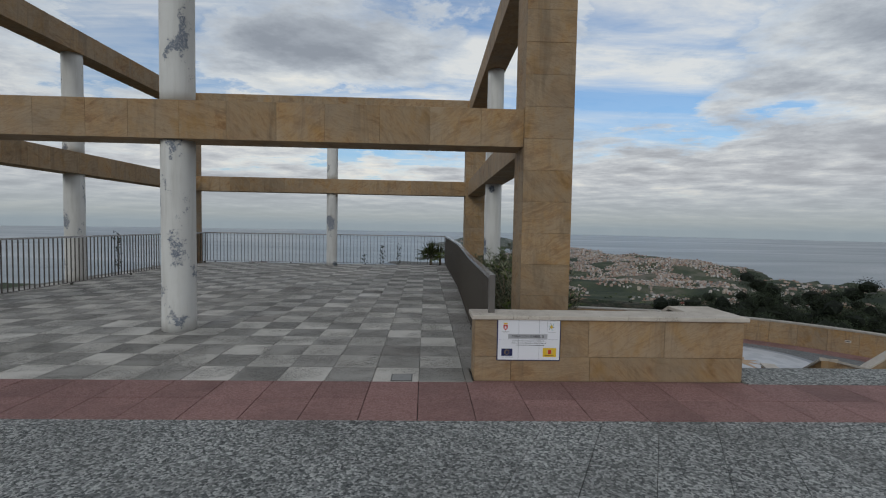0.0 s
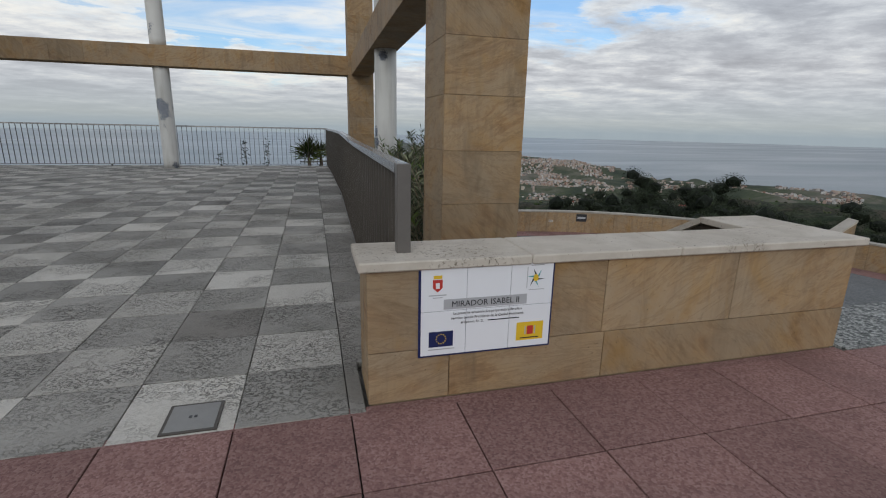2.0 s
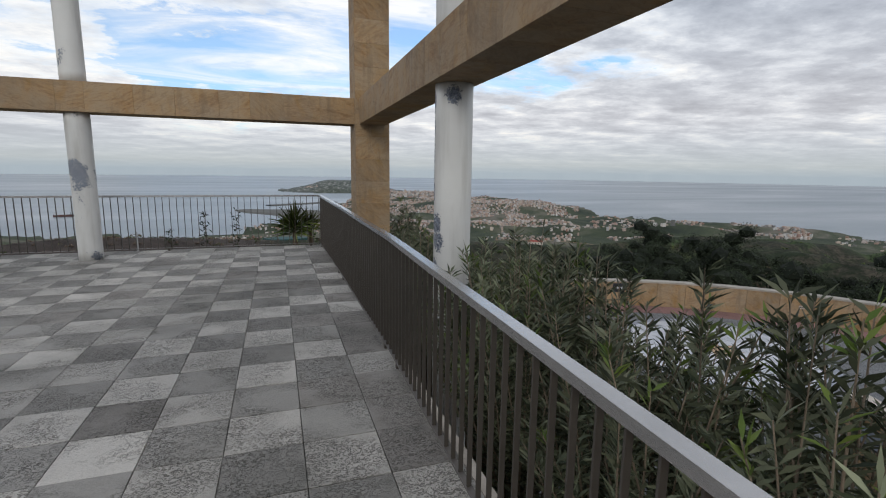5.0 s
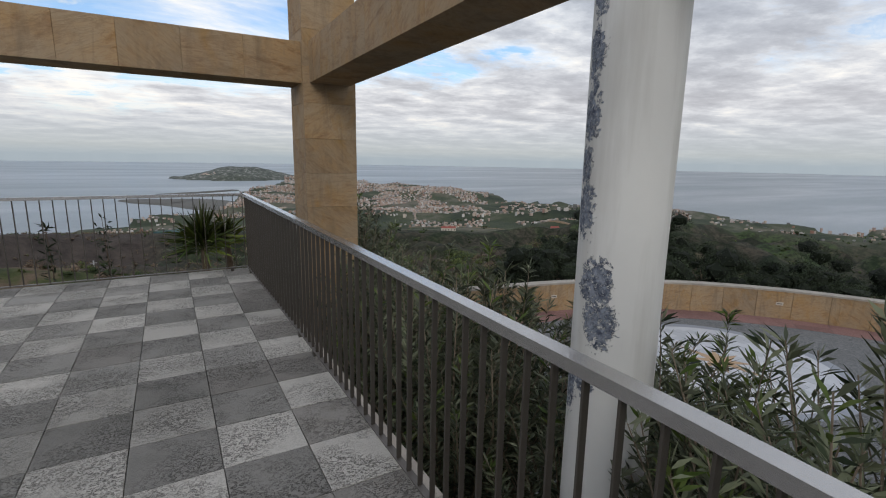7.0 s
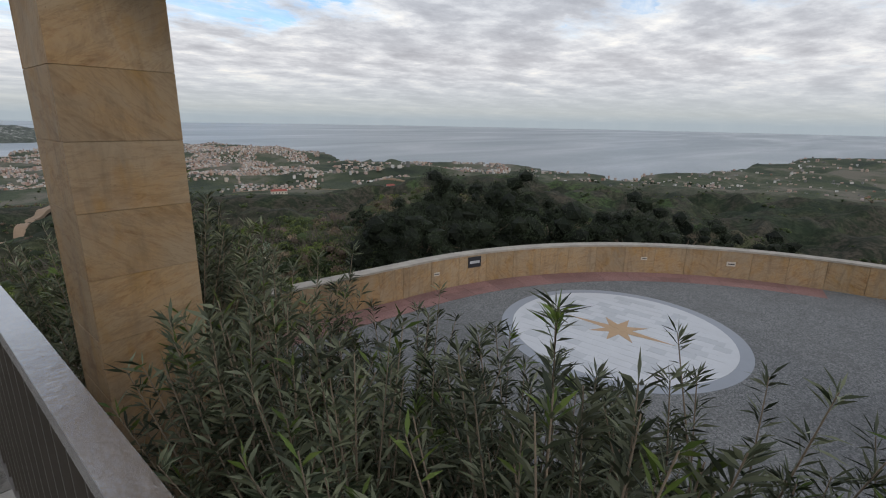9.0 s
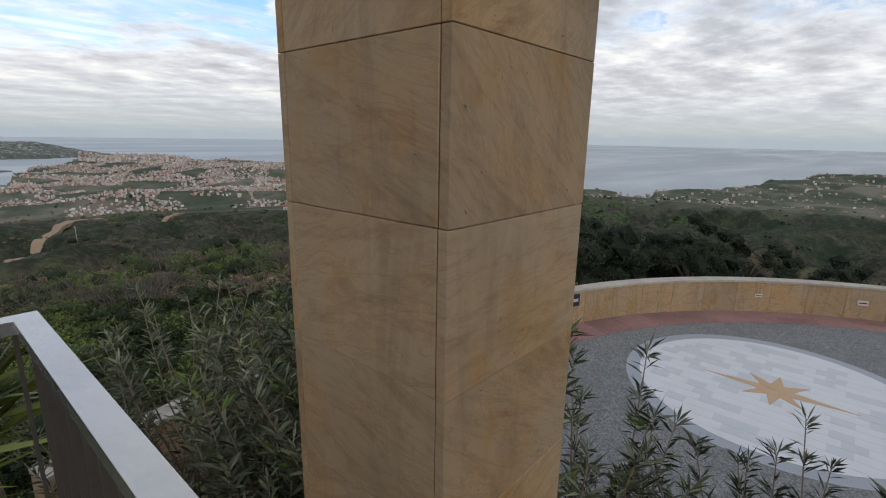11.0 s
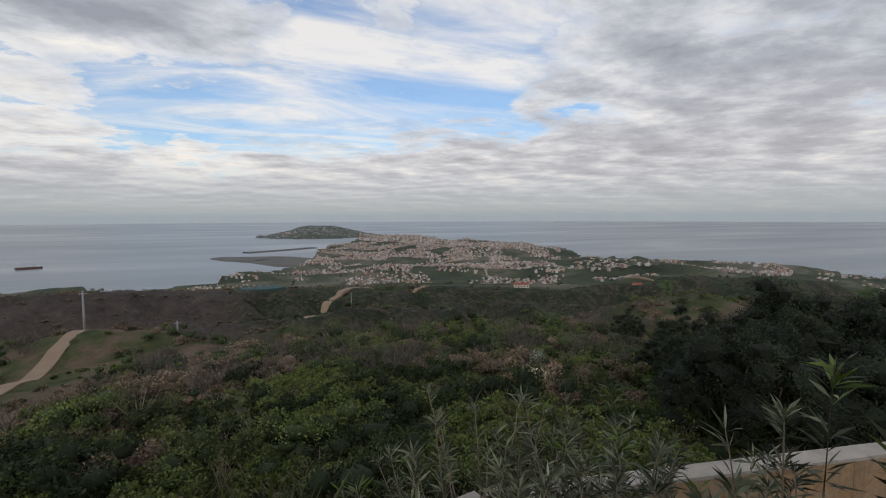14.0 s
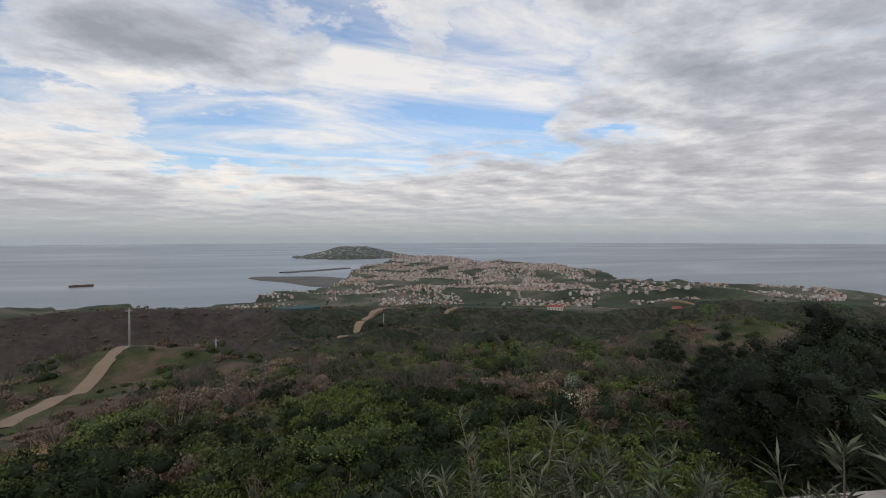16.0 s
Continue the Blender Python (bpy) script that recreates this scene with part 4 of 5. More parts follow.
for k in range(12):
    a = k * math.tau / 12
    flat("star", 0.08 + 0.019 * math.cos(a) - 0.0022, 0.066 + 0.019 * math.sin(a) - 0.0022, 0.08 + 0.019 * math.cos(a) + 0.0022, 0.066 + 0.019 * math.sin(a) + 0.0022, YELLOW, 0.0142)
flat("flag_caption", 0.03, 0.022, 0.135, 0.026, GREYINK)
flat("crest_panel", 0.392, 0.028, 0.508, 0.104, YELLOW, label="yellow panel with a small red crest")
flat("crest_shield", 0.438, 0.052, 0.464, 0.088, REDINK, 0.0142)
flat("crest_pillar", 0.428, 0.052, 0.433, 0.086, GREYINK, 0.0142), flat("crest_pillar", 0.469, 0.052, 0.474, 0.086, GREYINK, 0.0142)
flat("crest_caption", 0.41, 0.036, 0.49, 0.040, INK, 0.0142)
bm = prism([(0.045, 0.300), (0.045, 0.268), (0.0635, 0.252), (0.082, 0.268), (0.082, 0.300)], 0.0124, 0.0138)
o = part("city_shield", bm, REDINK, plate, "red city shield with a crown")
o.rotation_euler = (radians(90), 0, 0)
flat("shield_field", 0.056, 0.266, 0.071, 0.288, ENAMEL, 0.0142)
flat("crown", 0.047, 0.303, 0.080, 0.316, YELLOW)
flat("shield_caption", 0.03, 0.238, 0.098, 0.242, GREYINK), flat("shield_caption", 0.045, 0.229, 0.083, 0.232, GREYINK)
for k in range(6):
    a = k * math.tau / 6 + 0.4
    c, e = (0.462 + 0.010 * math.cos(a), 0.285 + 0.010 * math.sin(a)), (0.462 + 0.036 * math.cos(a + 0.5), 0.285 + 0.040 * math.sin(a + 0.5))
    n = (-(e[1] - c[1]) * 0.12, (e[0] - c[0]) * 0.12)
    o = part("emblem_ray", prism([(c[0] - n[0], c[1] - n[1]), (c[0] + n[0], c[1] + n[1]), e], 0.0124, 0.0138 + 0.0001 * k), (TEAL, INK)[k % 2], plate)
    o.rotation_euler = (radians(90), 0, 0)
o = part("emblem_disc", prism([(0.462 + 0.011 * math.cos(k * math.tau / 14), 0.285 + 0.014 * math.sin(k * math.tau / 14)) for k in range(14)], 0.0124, 0.0146), YELLOW, plate)
o.rotation_euler = (radians(90), 0, 0)
flat("emblem_caption", 0.434, 0.236, 0.50, 0.239, GREYINK), flat("emblem_caption", 0.440, 0.334, 0.495, 0.337, GREYINK), flat("emblem_caption", 0.424, 0.245, 0.4265, 0.33, GREYINK)

# drain cover set into a tile
drain = thing("drain_cover", "small square metal drain cover in the terrace tiles", "drain cover", at=(1.30, 5.52, 0.0))
part("frame", box(-0.105, -0.105, -0.03, 0.105, 0.105, 0.0035, 0.001), BAR, drain)
part("lid", box(-0.092, -0.092, -0.02, 0.092, 0.092, 0.005, 0.001), CONCRETE, drain, "grey metal lid")
part("lift_hole", box(-0.016, -0.008, 0.0, -0.004, 0.008, 0.0062), INK, drain), part("lift_hole", box(0.004, -0.008, 0.0, 0.016, 0.008, 0.0062), INK, drain)


def on_plaza_wall(a, r, z):
    return PC + Vector((math.cos(a), math.sin(a))) * r


for a, w, h, z, mat, name, label, cat in ((69.0, 0.46, 0.34, PZ + 0.68, INK, "wall_plaque", "small black plaque fixed to the curved plaza wall", "plaque"), (76.0, 0.2, 0.1, PZ + 0.5, CAP, "wall_vent", "small pale outlet in the curved wall", "vent"),
                                          (38.0, 0.2, 0.1, PZ + 0.5, CAP, "wall_vent", "small pale outlet in the curved wall", "vent"), (24.0, 0.26, 0.14, PZ + 0.48, CAP, "wall_vent", "small pale outlet in the curved wall", "vent")):
    p = on_plaza_wall(radians(a), PR - 0.01, 0)
    o = thing(name, label, cat, at=(p.x, p.y, z))
    o.rotation_euler = (0, 0, radians(a + 90))
    part("panel", box(-w / 2, -0.012, -h / 2, w / 2, 0.012, h / 2, 0.003), mat, o)
    part("rim" if mat == CAP else "text_bar", box(-w * 0.38, 0.012, -h * 0.12, w * 0.38, 0.016, h * 0.12), INK if mat == CAP else GREYINK, o)


for x, y, z, a, w, l in ((3.0, 19.35, -0.75, 25, 0.16, 0.62), (3.35, 18.85, -1.15, 70, 0.14, 0.34)):
    o = part("loose_board", box(-l / 2, -w / 2, -0.02, l / 2, w / 2, 0.02, 0.004), CAP)
    o.location, o.rotation_euler = (x, y, z), (radians(12), radians(-14), radians(a))
    tagged(o, "pale broken board lying among the oleanders", "board")

# ---- plants ----
RG = np.random.default_rng(7)


def leaf_quads(base, way, length, width, rng=RG):
    """Pointed folded leaves, one quad each. base, way: n x 3 arrays."""
    n = len(base)
    way = way / np.linalg.norm(way, axis=1, keepdims=True)
    side = np.cross(way, rng.normal(size=(n, 3)))
    side /= np.linalg.norm(side, axis=1, keepdims=True) + 1e-9
    L, W = np.broadcast_to(length, (n,))[:, None], np.broadcast_to(width, (n,))[:, None]
    mid = base + way * L * 0.45
    quad = np.stack([base, mid + side * W / 2, base + way * L - np.array([0, 0, 0.12]) * L, mid - side * W / 2], axis=1)
    return quad.reshape(-1, 3)


def quads_mesh(name, points, mats, index=None):
    n = len(points) // 4
    me = bpy.data.meshes.new(name)
    me.vertices.add(4 * n)
    me.vertices.foreach_set("co", np.asarray(points, dtype=np.float32).ravel())
    me.loops.add(4 * n)
    me.loops.foreach_set("vertex_index", np.arange(4 * n, dtype=np.int32))
    me.polygons.add(n)
    me.polygons.foreach_set("loop_start", np.arange(0, 4 * n, 4, dtype=np.int32))
    for m in mats if isinstance(mats, (list, tuple)) else [mats]:
        me.materials.append(m)
    if index is not None:
        me.polygons.foreach_set("material_index", np.asarray(index, dtype=np.int32))
    me.update(calc_edges=True)
    return me


def oleander(seed, height, spread, shoots, label, tufted=False):
    rng = np.random.default_rng(seed)
    ob = thing("oleander_shrub", label, "shrub", "oleanders below the railing")
    stems = bmesh.new()
    pts, idx = [], []
    for s in range(shoots):
        a = rng.uniform(0, math.tau)
        reach = spread * math.sqrt(rng.uniform(0.02, 1))
        h = height * rng.uniform(0.66, 0.95) * (1 - 0.2 * (reach / spread) ** 2)
        tip = np.array([reach * math.cos(a), reach * math.sin(a), h])
        ctrl = [np.array([0.12 * math.cos(a), 0.12 * math.sin(a), 0.0])]
        for t in (0.35, 0.7, 1.0):
            ctrl.append(np.array([tip[0] * t ** 1.4, tip[1] * t ** 1.4, tip[2] * t]) + rng.normal(size=3) * 0.05 * (1 if t < 1 else 0))
        tube([tuple(c) for c in ctrl], [0.014, 0.010, 0.007, 0.003], 5, stems)
        n = int(rng.integers(66, 92)) if tufted else int(rng.integers(80, 120))
        t = rng.uniform(0.16, 1.0, n) ** 0.62
        if tufted:
            t = np.where(rng.uniform(size=n) < 0.7, rng.choice((0.84, 0.91, 0.985), n) + rng.normal(size=n) * 0.012, t).clip(0.2, 1.0)
        seg = np.array([np.interp(t, (0, 0.35, 0.7, 1), [c[k] for c in ctrl]) for k in range(3)]).T
        ang = rng.uniform(0, math.tau, n)
        out = np.stack([np.cos(ang), np.sin(ang), rng.uniform(-0.2 if tufted else 0.15, 1.2, n) + 0.8 * (t - 0.5)], axis=1)
        slim = 0.88 if tufted else 1.0
        pts.append(leaf_quads(seg, out, rng.uniform(0.10, 0.17, n) * (0.5 + 0.5 * slim), rng.uniform(0.018, 0.028, n) * (0.66 if tufted else 0.9), rng))
        fresh = (t > 0.93) & (rng.uniform(size=n) < 0.5) if rng.uniform() < 0.35 else np.zeros(n, bool)
        idx.append(fresh.astype(np.int32))
    part("stem", stems, TWIG, ob)
    part("foliage", quads_mesh("foliage", np.concatenate(pts), [OLEANDER, NEWLEAF], np.concatenate(idx)), None, ob)
    return ob


OL = "oleander shrub with long narrow grey-green leaves growing below the railing"
LOOSE = "tall open oleander with pale bare stems and narrow leaves"
kinds = [oleander(11, 3.3, 0.85, 58, OL), oleander(12, 3.25, 0.75, 52, OL), oleander(13, 3.2, 0.95, 60, OL)]
spots = [(3.45, 9.0, -1.8, 0.88), (3.35, 9.9, -1.8, 0.9), (3.55, 10.6, -1.9, 0.96), (3.3, 11.4, -1.9, 0.93), (3.45, 12.3, -1.9, 0.96), (3.5, 11.8, -1.75, 0.98), (4.0, 11.5, -1.9, 0.97), (3.65, 13.1, -2.15, 0.98), (3.9, 13.7, -2.35, 0.95), (3.4, 14.6, -2.3, 1.02), (4.3, 15.5, -2.8, 0.95),
         (3.5, 15.7, -2.5, 1.05), (3.5, 16.7, -2.6, 1.06), (4.5, 16.6, -2.9, 0.9), (4.05, 19.2, -2.15, 1.02), (4.6, 18.0, -2.9, 0.85), (3.5, 19.9, -2.8, 1.04), (4.8, 20.0, -3.0, 0.92), 
         (1.2, 22.3, -3.3, 0.9), (3.3, 18.95, -2.7, 0.9),
         (4.7, 13.4, -2.75, 0.95), (5.1, 14.9, -3.0, 0.9), (5.3, 12.5, -2.9, 0.8), (5.2, 16.2, -3.1, 0.85)]
for k, (x, y, z, sc) in enumerate(spots):
    ob = kinds[k % 3]
    if k < 3:
        ob.matrix_basis = pose(x, y, z, 0, 0, 67 * k)
    else:
        o = copy_thing(ob, pose(x, y, z, 0, 0, 67 * k))
        o.scale = (sc, sc, sc)

open_kinds = [oleander(14, 3.3, 0.95, 26, LOOSE, True), oleander(15, 3.35, 0.85, 24, LOOSE, True)]
for k, (x, y, z, sc) in enumerate([(3.2, 21.1, -2.95, 1.04), (4.3, 21.2, -2.95, 1.06), (3.7, 21.7, -3.0, 1.06), (4.0, 20.5, -3.0, 1.04), (5.0, 20.9, -3.1, 1.04), (5.3, 20.1, -3.1, 0.95), (4.9, 21.9, -3.2, 1.0), (4.2, 19.65, -2.45, 1.03), (3.75, 20.15, -2.8, 0.97), (4.0, 15.0, -2.6, 1.04), (4.6, 14.3, -2.8, 1.04), (4.9, 13.4, -2.85, 1.0), (4.9, 15.6, -2.95, 0.98), (4.5, 18.1, -2.9, 1.06), (5.1, 17.0, -3.1, 0.98)]):
    sc *= 1.03 if y > 20 else 1.07
    o = open_kinds[k] if k < 2 else copy_thing(open_kinds[k % 2], pose(x, y, z, 0, 0, 81 * k))
    o.matrix_basis = pose(x, y, z, 0, 0, 81 * k)
    o.scale = (sc, sc, sc)


def yucca(x, y, z, h, n, size):
    ob = thing("yucca", "spiky green yucca beside the railing corner", "plant", at=(x, y, z))
    part("trunk", tube([(0, 0, -0.15), (0.02, 0, h * 0.5), (0, 0.02, h)], [0.07, 0.06, 0.05], 8), BARK, ob)
    rng = np.random.default_rng(3)
    a, e = rng.uniform(0, math.tau, n), rng.uniform(-0.25, 1.45, n)
    out = np.stack([np.cos(a) * np.cos(e), np.sin(a) * np.cos(e), np.sin(e)], axis=1)
    base = np.stack([0 * a, 0 * a, h + rng.uniform(-0.2, 0.05, n)], axis=1)
    part("leaves", quads_mesh("leaves", leaf_quads(base, out, rng.uniform(0.6, 1.0, n) * size, 0.05 * size + 0 * a, rng), YUCCA), None, ob)
    return ob


yucca(1.72, 19.55, -0.42, 0.80, 170, 0.80)
y2 = yucca(2.1, 20.0, -0.6, 0.95, 110, 0.68)
for k, (x, h) in enumerate(((-0.2, 0.85), (0.45, 0.95), (-0.9, 0.5), (-6.9, 0.9))):
    ob = thing("seaside_weed", "thin dry weed with small dark leaves outside the railing", "plant", "weeds outside the railing", at=(x, 19.8 if x > -6 else 14.2, -0.55 if x > -6 else -0.1))
    rng = np.random.default_rng(40 + k)
    part("stalk", tube([(0, 0, -0.1), (0.03, 0, h * 0.6), (0.0, 0.02, h + 0.35)], [0.012, 0.009, 0.004], 5), BARK, ob)
    n = 70
    base = np.stack([rng.normal(0, 0.04, n), rng.normal(0, 0.04, n), rng.uniform(0.2, 1.0, n) * (h + 0.35)], axis=1)
    part("leaves", quads_mesh("leaves", leaf_quads(base, rng.normal(size=(n, 3)) + [0, 0, 0.5], rng.uniform(0.07, 0.15, n), 0.03 + 0 * rng.uniform(size=n), rng), OLIVE), None, ob)


ICO = bmesh.new()
bmesh.ops.create_icosphere(ICO, subdivisions=1, radius=1.0)
ICO_V = np.array([v.co[:] for v in ICO.verts])
ICO_F = np.array([[v.index for v in f.verts] for f in ICO.faces])
ICO.free()


def wobbly_blobs(rng, blobs, scale, flat=0.8):
    """Lumpy hearts that fill the inside of a crown."""
    v = np.concatenate([np.array(c) + ICO_V * (1 + 0.2 * rng.normal(size=(len(ICO_V), 1))) * r * scale * [1, 1, flat] for c, r in blobs])
    f = np.concatenate([ICO_F + i * len(ICO_V) for i in range(len(blobs))])
    return v.tolist(), f.tolist()


def crown_points(rng, blobs, per, spread):
    """Leaf anchors over the skins of many small blobs, so that the outline is uneven and has gaps."""
    pts, ways = [], []
    for c, r in blobs:
        d = rng.normal(size=(per, 3))
        d /= np.linalg.norm(d, axis=1, keepdims=True)
        pts.append(np.array(c) + d * r * rng.uniform(0.66, 1.12, (per, 1)) * [1, 1, 0.8])
        ways.append(d + rng.normal(size=(per, 3)) * 0.7)
    return np.concatenate(pts), np.concatenate(ways)


def olive_tree(seed, h, r, leaf=0.17, label="", mat=None):
    rng = np.random.default_rng(seed)
    ob = thing("olive_tree", label or "dense dark olive tree beyond the plaza wall", "tree", "trees beyond the plaza")
    wood = bmesh.new()
    tube([(0, 0, -0.4), (0.1, 0.05, h * 0.2), (0, 0.1, h * 0.4)], [0.26, 0.2, 0.15], 9, wood)
    blobs = []
    for k in range(9):
        a = k * math.tau / 9 + rng.uniform(-0.3, 0.3)
        q = rng.uniform(0.25, 0.55) * r
        tip = (q * math.cos(a), q * math.sin(a), h * rng.uniform(0.42, 0.62))
        tube([(0, 0.08, h * 0.33), (tip[0] * 0.5, tip[1] * 0.5, h * 0.5), tip], [0.10, 0.06, 0.02], 6, wood)
    for k in range(46):
        a, q = rng.uniform(0, math.tau), r * math.sqrt(rng.uniform(0, 1))
        top = h * (1.0 - 0.45 * (q / r) ** 2)
        blobs.append(((q * math.cos(a), q * math.sin(a), rng.uniform(0.22 * h, top)), rng.uniform(0.22, 0.42) * r * 0.62))
    part("trunk", wood, BARK, ob)
    # added dark lumps stand for the crown's inner shade
    part("inner_crown", from_lists("inner_crown", *wobbly_blobs(rng, blobs, 0.76), INNER_SHADE), None, ob, "lumps coloured near-black to stand for shade inside the crown")
    p, w = crown_points(rng, blobs, 420, r)
    part("crown", quads_mesh("crown", leaf_quads(p, w, rng.uniform(0.7, 1.4, len(p)) * leaf, rng.uniform(0.3, 0.5, len(p)) * leaf, rng), mat or OLIVE), None, ob)
    return ob


trees = [olive_tree(21, 6.2, 3.4, 0.12), olive_tree(22, 5.4, 3.6, 0.12), olive_tree(23, 6.4, 3.2, 0.12)]
TREES = [(-54.5, 19, 0.70), (-58, 20.5, 0.85), (-50.5, 24, 0.56), (-47, 33, 0.5), (-52, 28, 0.72), (-56.5, 26, 0.95), (-60, 29, 1.08), (-63.5, 27, 1.04), (-67, 31, 1.05), (-71, 29, 0.95), (-75, 33, 0.95), (-80, 30, 0.92), (-85, 36, 0.9), (-58, 38, 0.9), (-49, 45, 0.7), (-66, 40, 0.95), (-78, 43, 0.9), (-43, 52, 0.5), (-91, 40, 0.9)]
for k, (az, d, sc) in enumerate(TREES):
    p = polar(az, d)
    m = pose(p.x, p.y, land_height(p.x, p.y), 0, 0, 50 * k)
    ob = trees[k % 3]
    if k < 3:
        ob.matrix_basis = m
        ob.scale = (sc, sc, sc)
    else:
        o = copy_thing(ob, m)
        o.scale = (sc, sc, sc)


def clear_of_built(x, y):
    v = Vector((x, y)) - PC
    if v.length < PR + 0.9 and y < PC.y + PR + 1:
        return False
    return not (x < 6.3 and y < 21.2)


def palette_leaf():
    def build(g, pos, b):
        tone = g.add("ShaderNodeAttribute")
        tone.attribute_name = "tone"
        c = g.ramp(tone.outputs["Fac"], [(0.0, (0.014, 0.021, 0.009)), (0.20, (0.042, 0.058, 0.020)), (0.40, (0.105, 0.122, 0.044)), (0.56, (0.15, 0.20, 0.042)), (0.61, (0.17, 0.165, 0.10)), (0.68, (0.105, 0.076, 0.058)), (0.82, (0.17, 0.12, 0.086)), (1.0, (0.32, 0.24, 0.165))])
        c = g.mix(g.math("MULTIPLY", g.noise(pos, 7.0, 3, 0.7), 0.4), c, (0.012, 0.016, 0.009, 1))
        c = g.add("ShaderNodeHueSaturation", ins={"Value": g.math("ADD", g.math("MULTIPLY", rnd(g, "island"), 0.9), 0.72), "Saturation": 1.0, "Color": c}).outputs[0]
        return c, None, 0
    return material("mixed_scrub", build, 0.8, 0, 0.18)


MIXED = palette_leaf()
DIRT_ROAD = [(26, 54), (23, 61), (20.5, 70), (17.8, 81), (15.6, 92)]
VALLEY_ROAD = [(-6.0, 150), (-5.0, 168), (-4.6, 190), (-5.4, 204), (-6.4, 214), (-7.0, 232), (-8.2, 250), (-11, 282), (-13, 290)]
ROAD_DOTS = [polar(a0 + (a1 - a0) * i / 12, d0 + (d1 - d0) * i / 12) for stops in (DIRT_ROAD, VALLEY_ROAD) for (a0, d0), (a1, d1) in zip(stops, stops[1:]) for i in range(12)]


def near_road(p):
    """Bushes stay off the dirt road and low just in front of it."""
    out = (p - EYE).length
    for q in ROAD_DOTS:
        if (p - q).length < 3.2:
            return 0.0
        side = abs((p - EYE).cross(q - EYE)) / max((q - EYE).length, 1)
        if side < 3 and 0 < (q - EYE).length - out < 22:
            return 0.35
    return 1.0


def scrub(name, label, count, d0, d1, az0, az1, size, leaf, per, seed, blobs=4, brown=0.0, flat=0.75, slim=0.42, lump=(0.26, 0.55)):
    """Many uneven bushes: hearts coloured dark for the inner shade under a thick skin of small leaves, each bush with a
    tone of its own.
    """
    rng = np.random.default_rng(seed)
    hearts, cards, heart_shade_tone, card_tone = [], [], [], []
    for _ in range(count):
        d = math.exp(rng.uniform(math.log(d0), math.log(d1)))
        p = polar(rng.uniform(az0, az1), d)
        clear = near_road(p)
        if not clear or not clear_of_built(p.x, p.y):
            continue
        n = noise.noise(Vector((p.x / 13, p.y / 13, 4.4))) + 0.5 * noise.noise(Vector((p.x / 5, p.y / 5, 9.1)))
        q = 0.75 * rng.uniform() + 1.5 * n - brown + 0.12
        bright = q > 0.80 and brown < 0.2
        dry = q < 0.17
        tone = 0.54 * rng.uniform(0.85, 1.05) if bright else rng.uniform(0.62, 0.8 if d > 90 else 1.0) if dry else rng.choice((0.06, 0.20, 0.36, 0.46)) * rng.uniform(0.75, 1.15)
        k = clear * size * rng.choice((0.45, 0.7, 1.0, 1.5)) * rng.uniform(0.85, 1.2) * (1 + 0.35 * math.log(d / d0)) * (0.5 if bright else 0.75 if dry else 1.0)
        z = land_height(p.x, p.y)
        for _b in range(blobs):
            r = k * rng.uniform(*lump)
            c = np.array([p.x + rng.normal() * k * 0.42, p.y + rng.normal() * k * 0.42, z + k * rng.uniform(0.0, 0.5)])
            wob = 1 + 0.2 * rng.normal(size=(len(ICO_V), 1))
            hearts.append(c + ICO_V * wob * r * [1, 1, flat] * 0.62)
            # hearts get a darker tone than the leaves, as painted shade in the gaps
            heart_shade_tone.append(np.full(len(ICO_F), 0.68 if tone > 0.6 else tone * 0.35))
            w = rng.normal(size=(per, 3))
            w /= np.linalg.norm(w, axis=1, keepdims=True)
            w[:, 2] = np.abs(w[:, 2]) * 1.1 - 0.2
            l = leaf * (1 + 0.5 * math.log(d / d0)) * rng.uniform(0.6, 1.5, per)
            cards.append(leaf_quads(c + w * r * rng.uniform(0.66, 1.16, (per, 1)) ** 0.8 * [1, 1, flat], w * 0.7 + rng.normal(size=(per, 3)) * 0.7 + [0, 0, 0.3], l, l * slim, rng))
            card_tone.append(np.clip(tone + rng.normal(size=per) * 0.07, 0, 1))
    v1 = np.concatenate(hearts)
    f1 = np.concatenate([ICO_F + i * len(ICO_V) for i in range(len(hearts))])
    v2 = np.concatenate(cards)
    n1, n2 = len(f1), len(v2) // 4
    me = bpy.data.meshes.new(name)
    me.vertices.add(len(v1) + len(v2))
    me.vertices.foreach_set("co", np.concatenate([v1, v2]).astype(np.float32).ravel())
    me.loops.add(3 * n1 + 4 * n2)
    me.loops.foreach_set("vertex_index", np.concatenate([f1.ravel(), np.arange(4 * n2) + len(v1)]).astype(np.int32))
    me.polygons.add(n1 + n2)
    me.polygons.foreach_set("loop_start", np.concatenate([np.arange(n1) * 3, 3 * n1 + np.arange(n2) * 4]).astype(np.int32))
    me.materials.append(MIXED)
    me.update(calc_edges=True)
    at = me.attributes.new("tone", "FLOAT", "FACE")
    at.data.foreach_set("value", np.concatenate(heart_shade_tone + card_tone).astype(np.float32))
    return tagged(new(name, me), label, "scrub", "", "stuff")


scrub("hillside_scrub", "dense green and dry brown bushes on the near slope", 640, 8.5, 36, -78, 50, 1.1, 0.088, 165, 31, 8, 0.0, 0.8, 0.5, (0.16, 0.34))
scrub("hillside_scrub", "mixed dark green bushes further down the slope", 720, 32, 125, -78, -10, 1.4, 0.15, 85, 32)
scrub("hillside_scrub", "mixed brown and green bushes further down the slope", 620, 32, 125, -10, 50, 1.25, 0.14, 85, 37, 4, 0.42)
scrub("low_plants", "low green plants between the bushes on the slope", 1700, 7, 70, -75, 50, 0.5, 0.075, 46, 33, 3, -0.25, 0.55, 0.5)
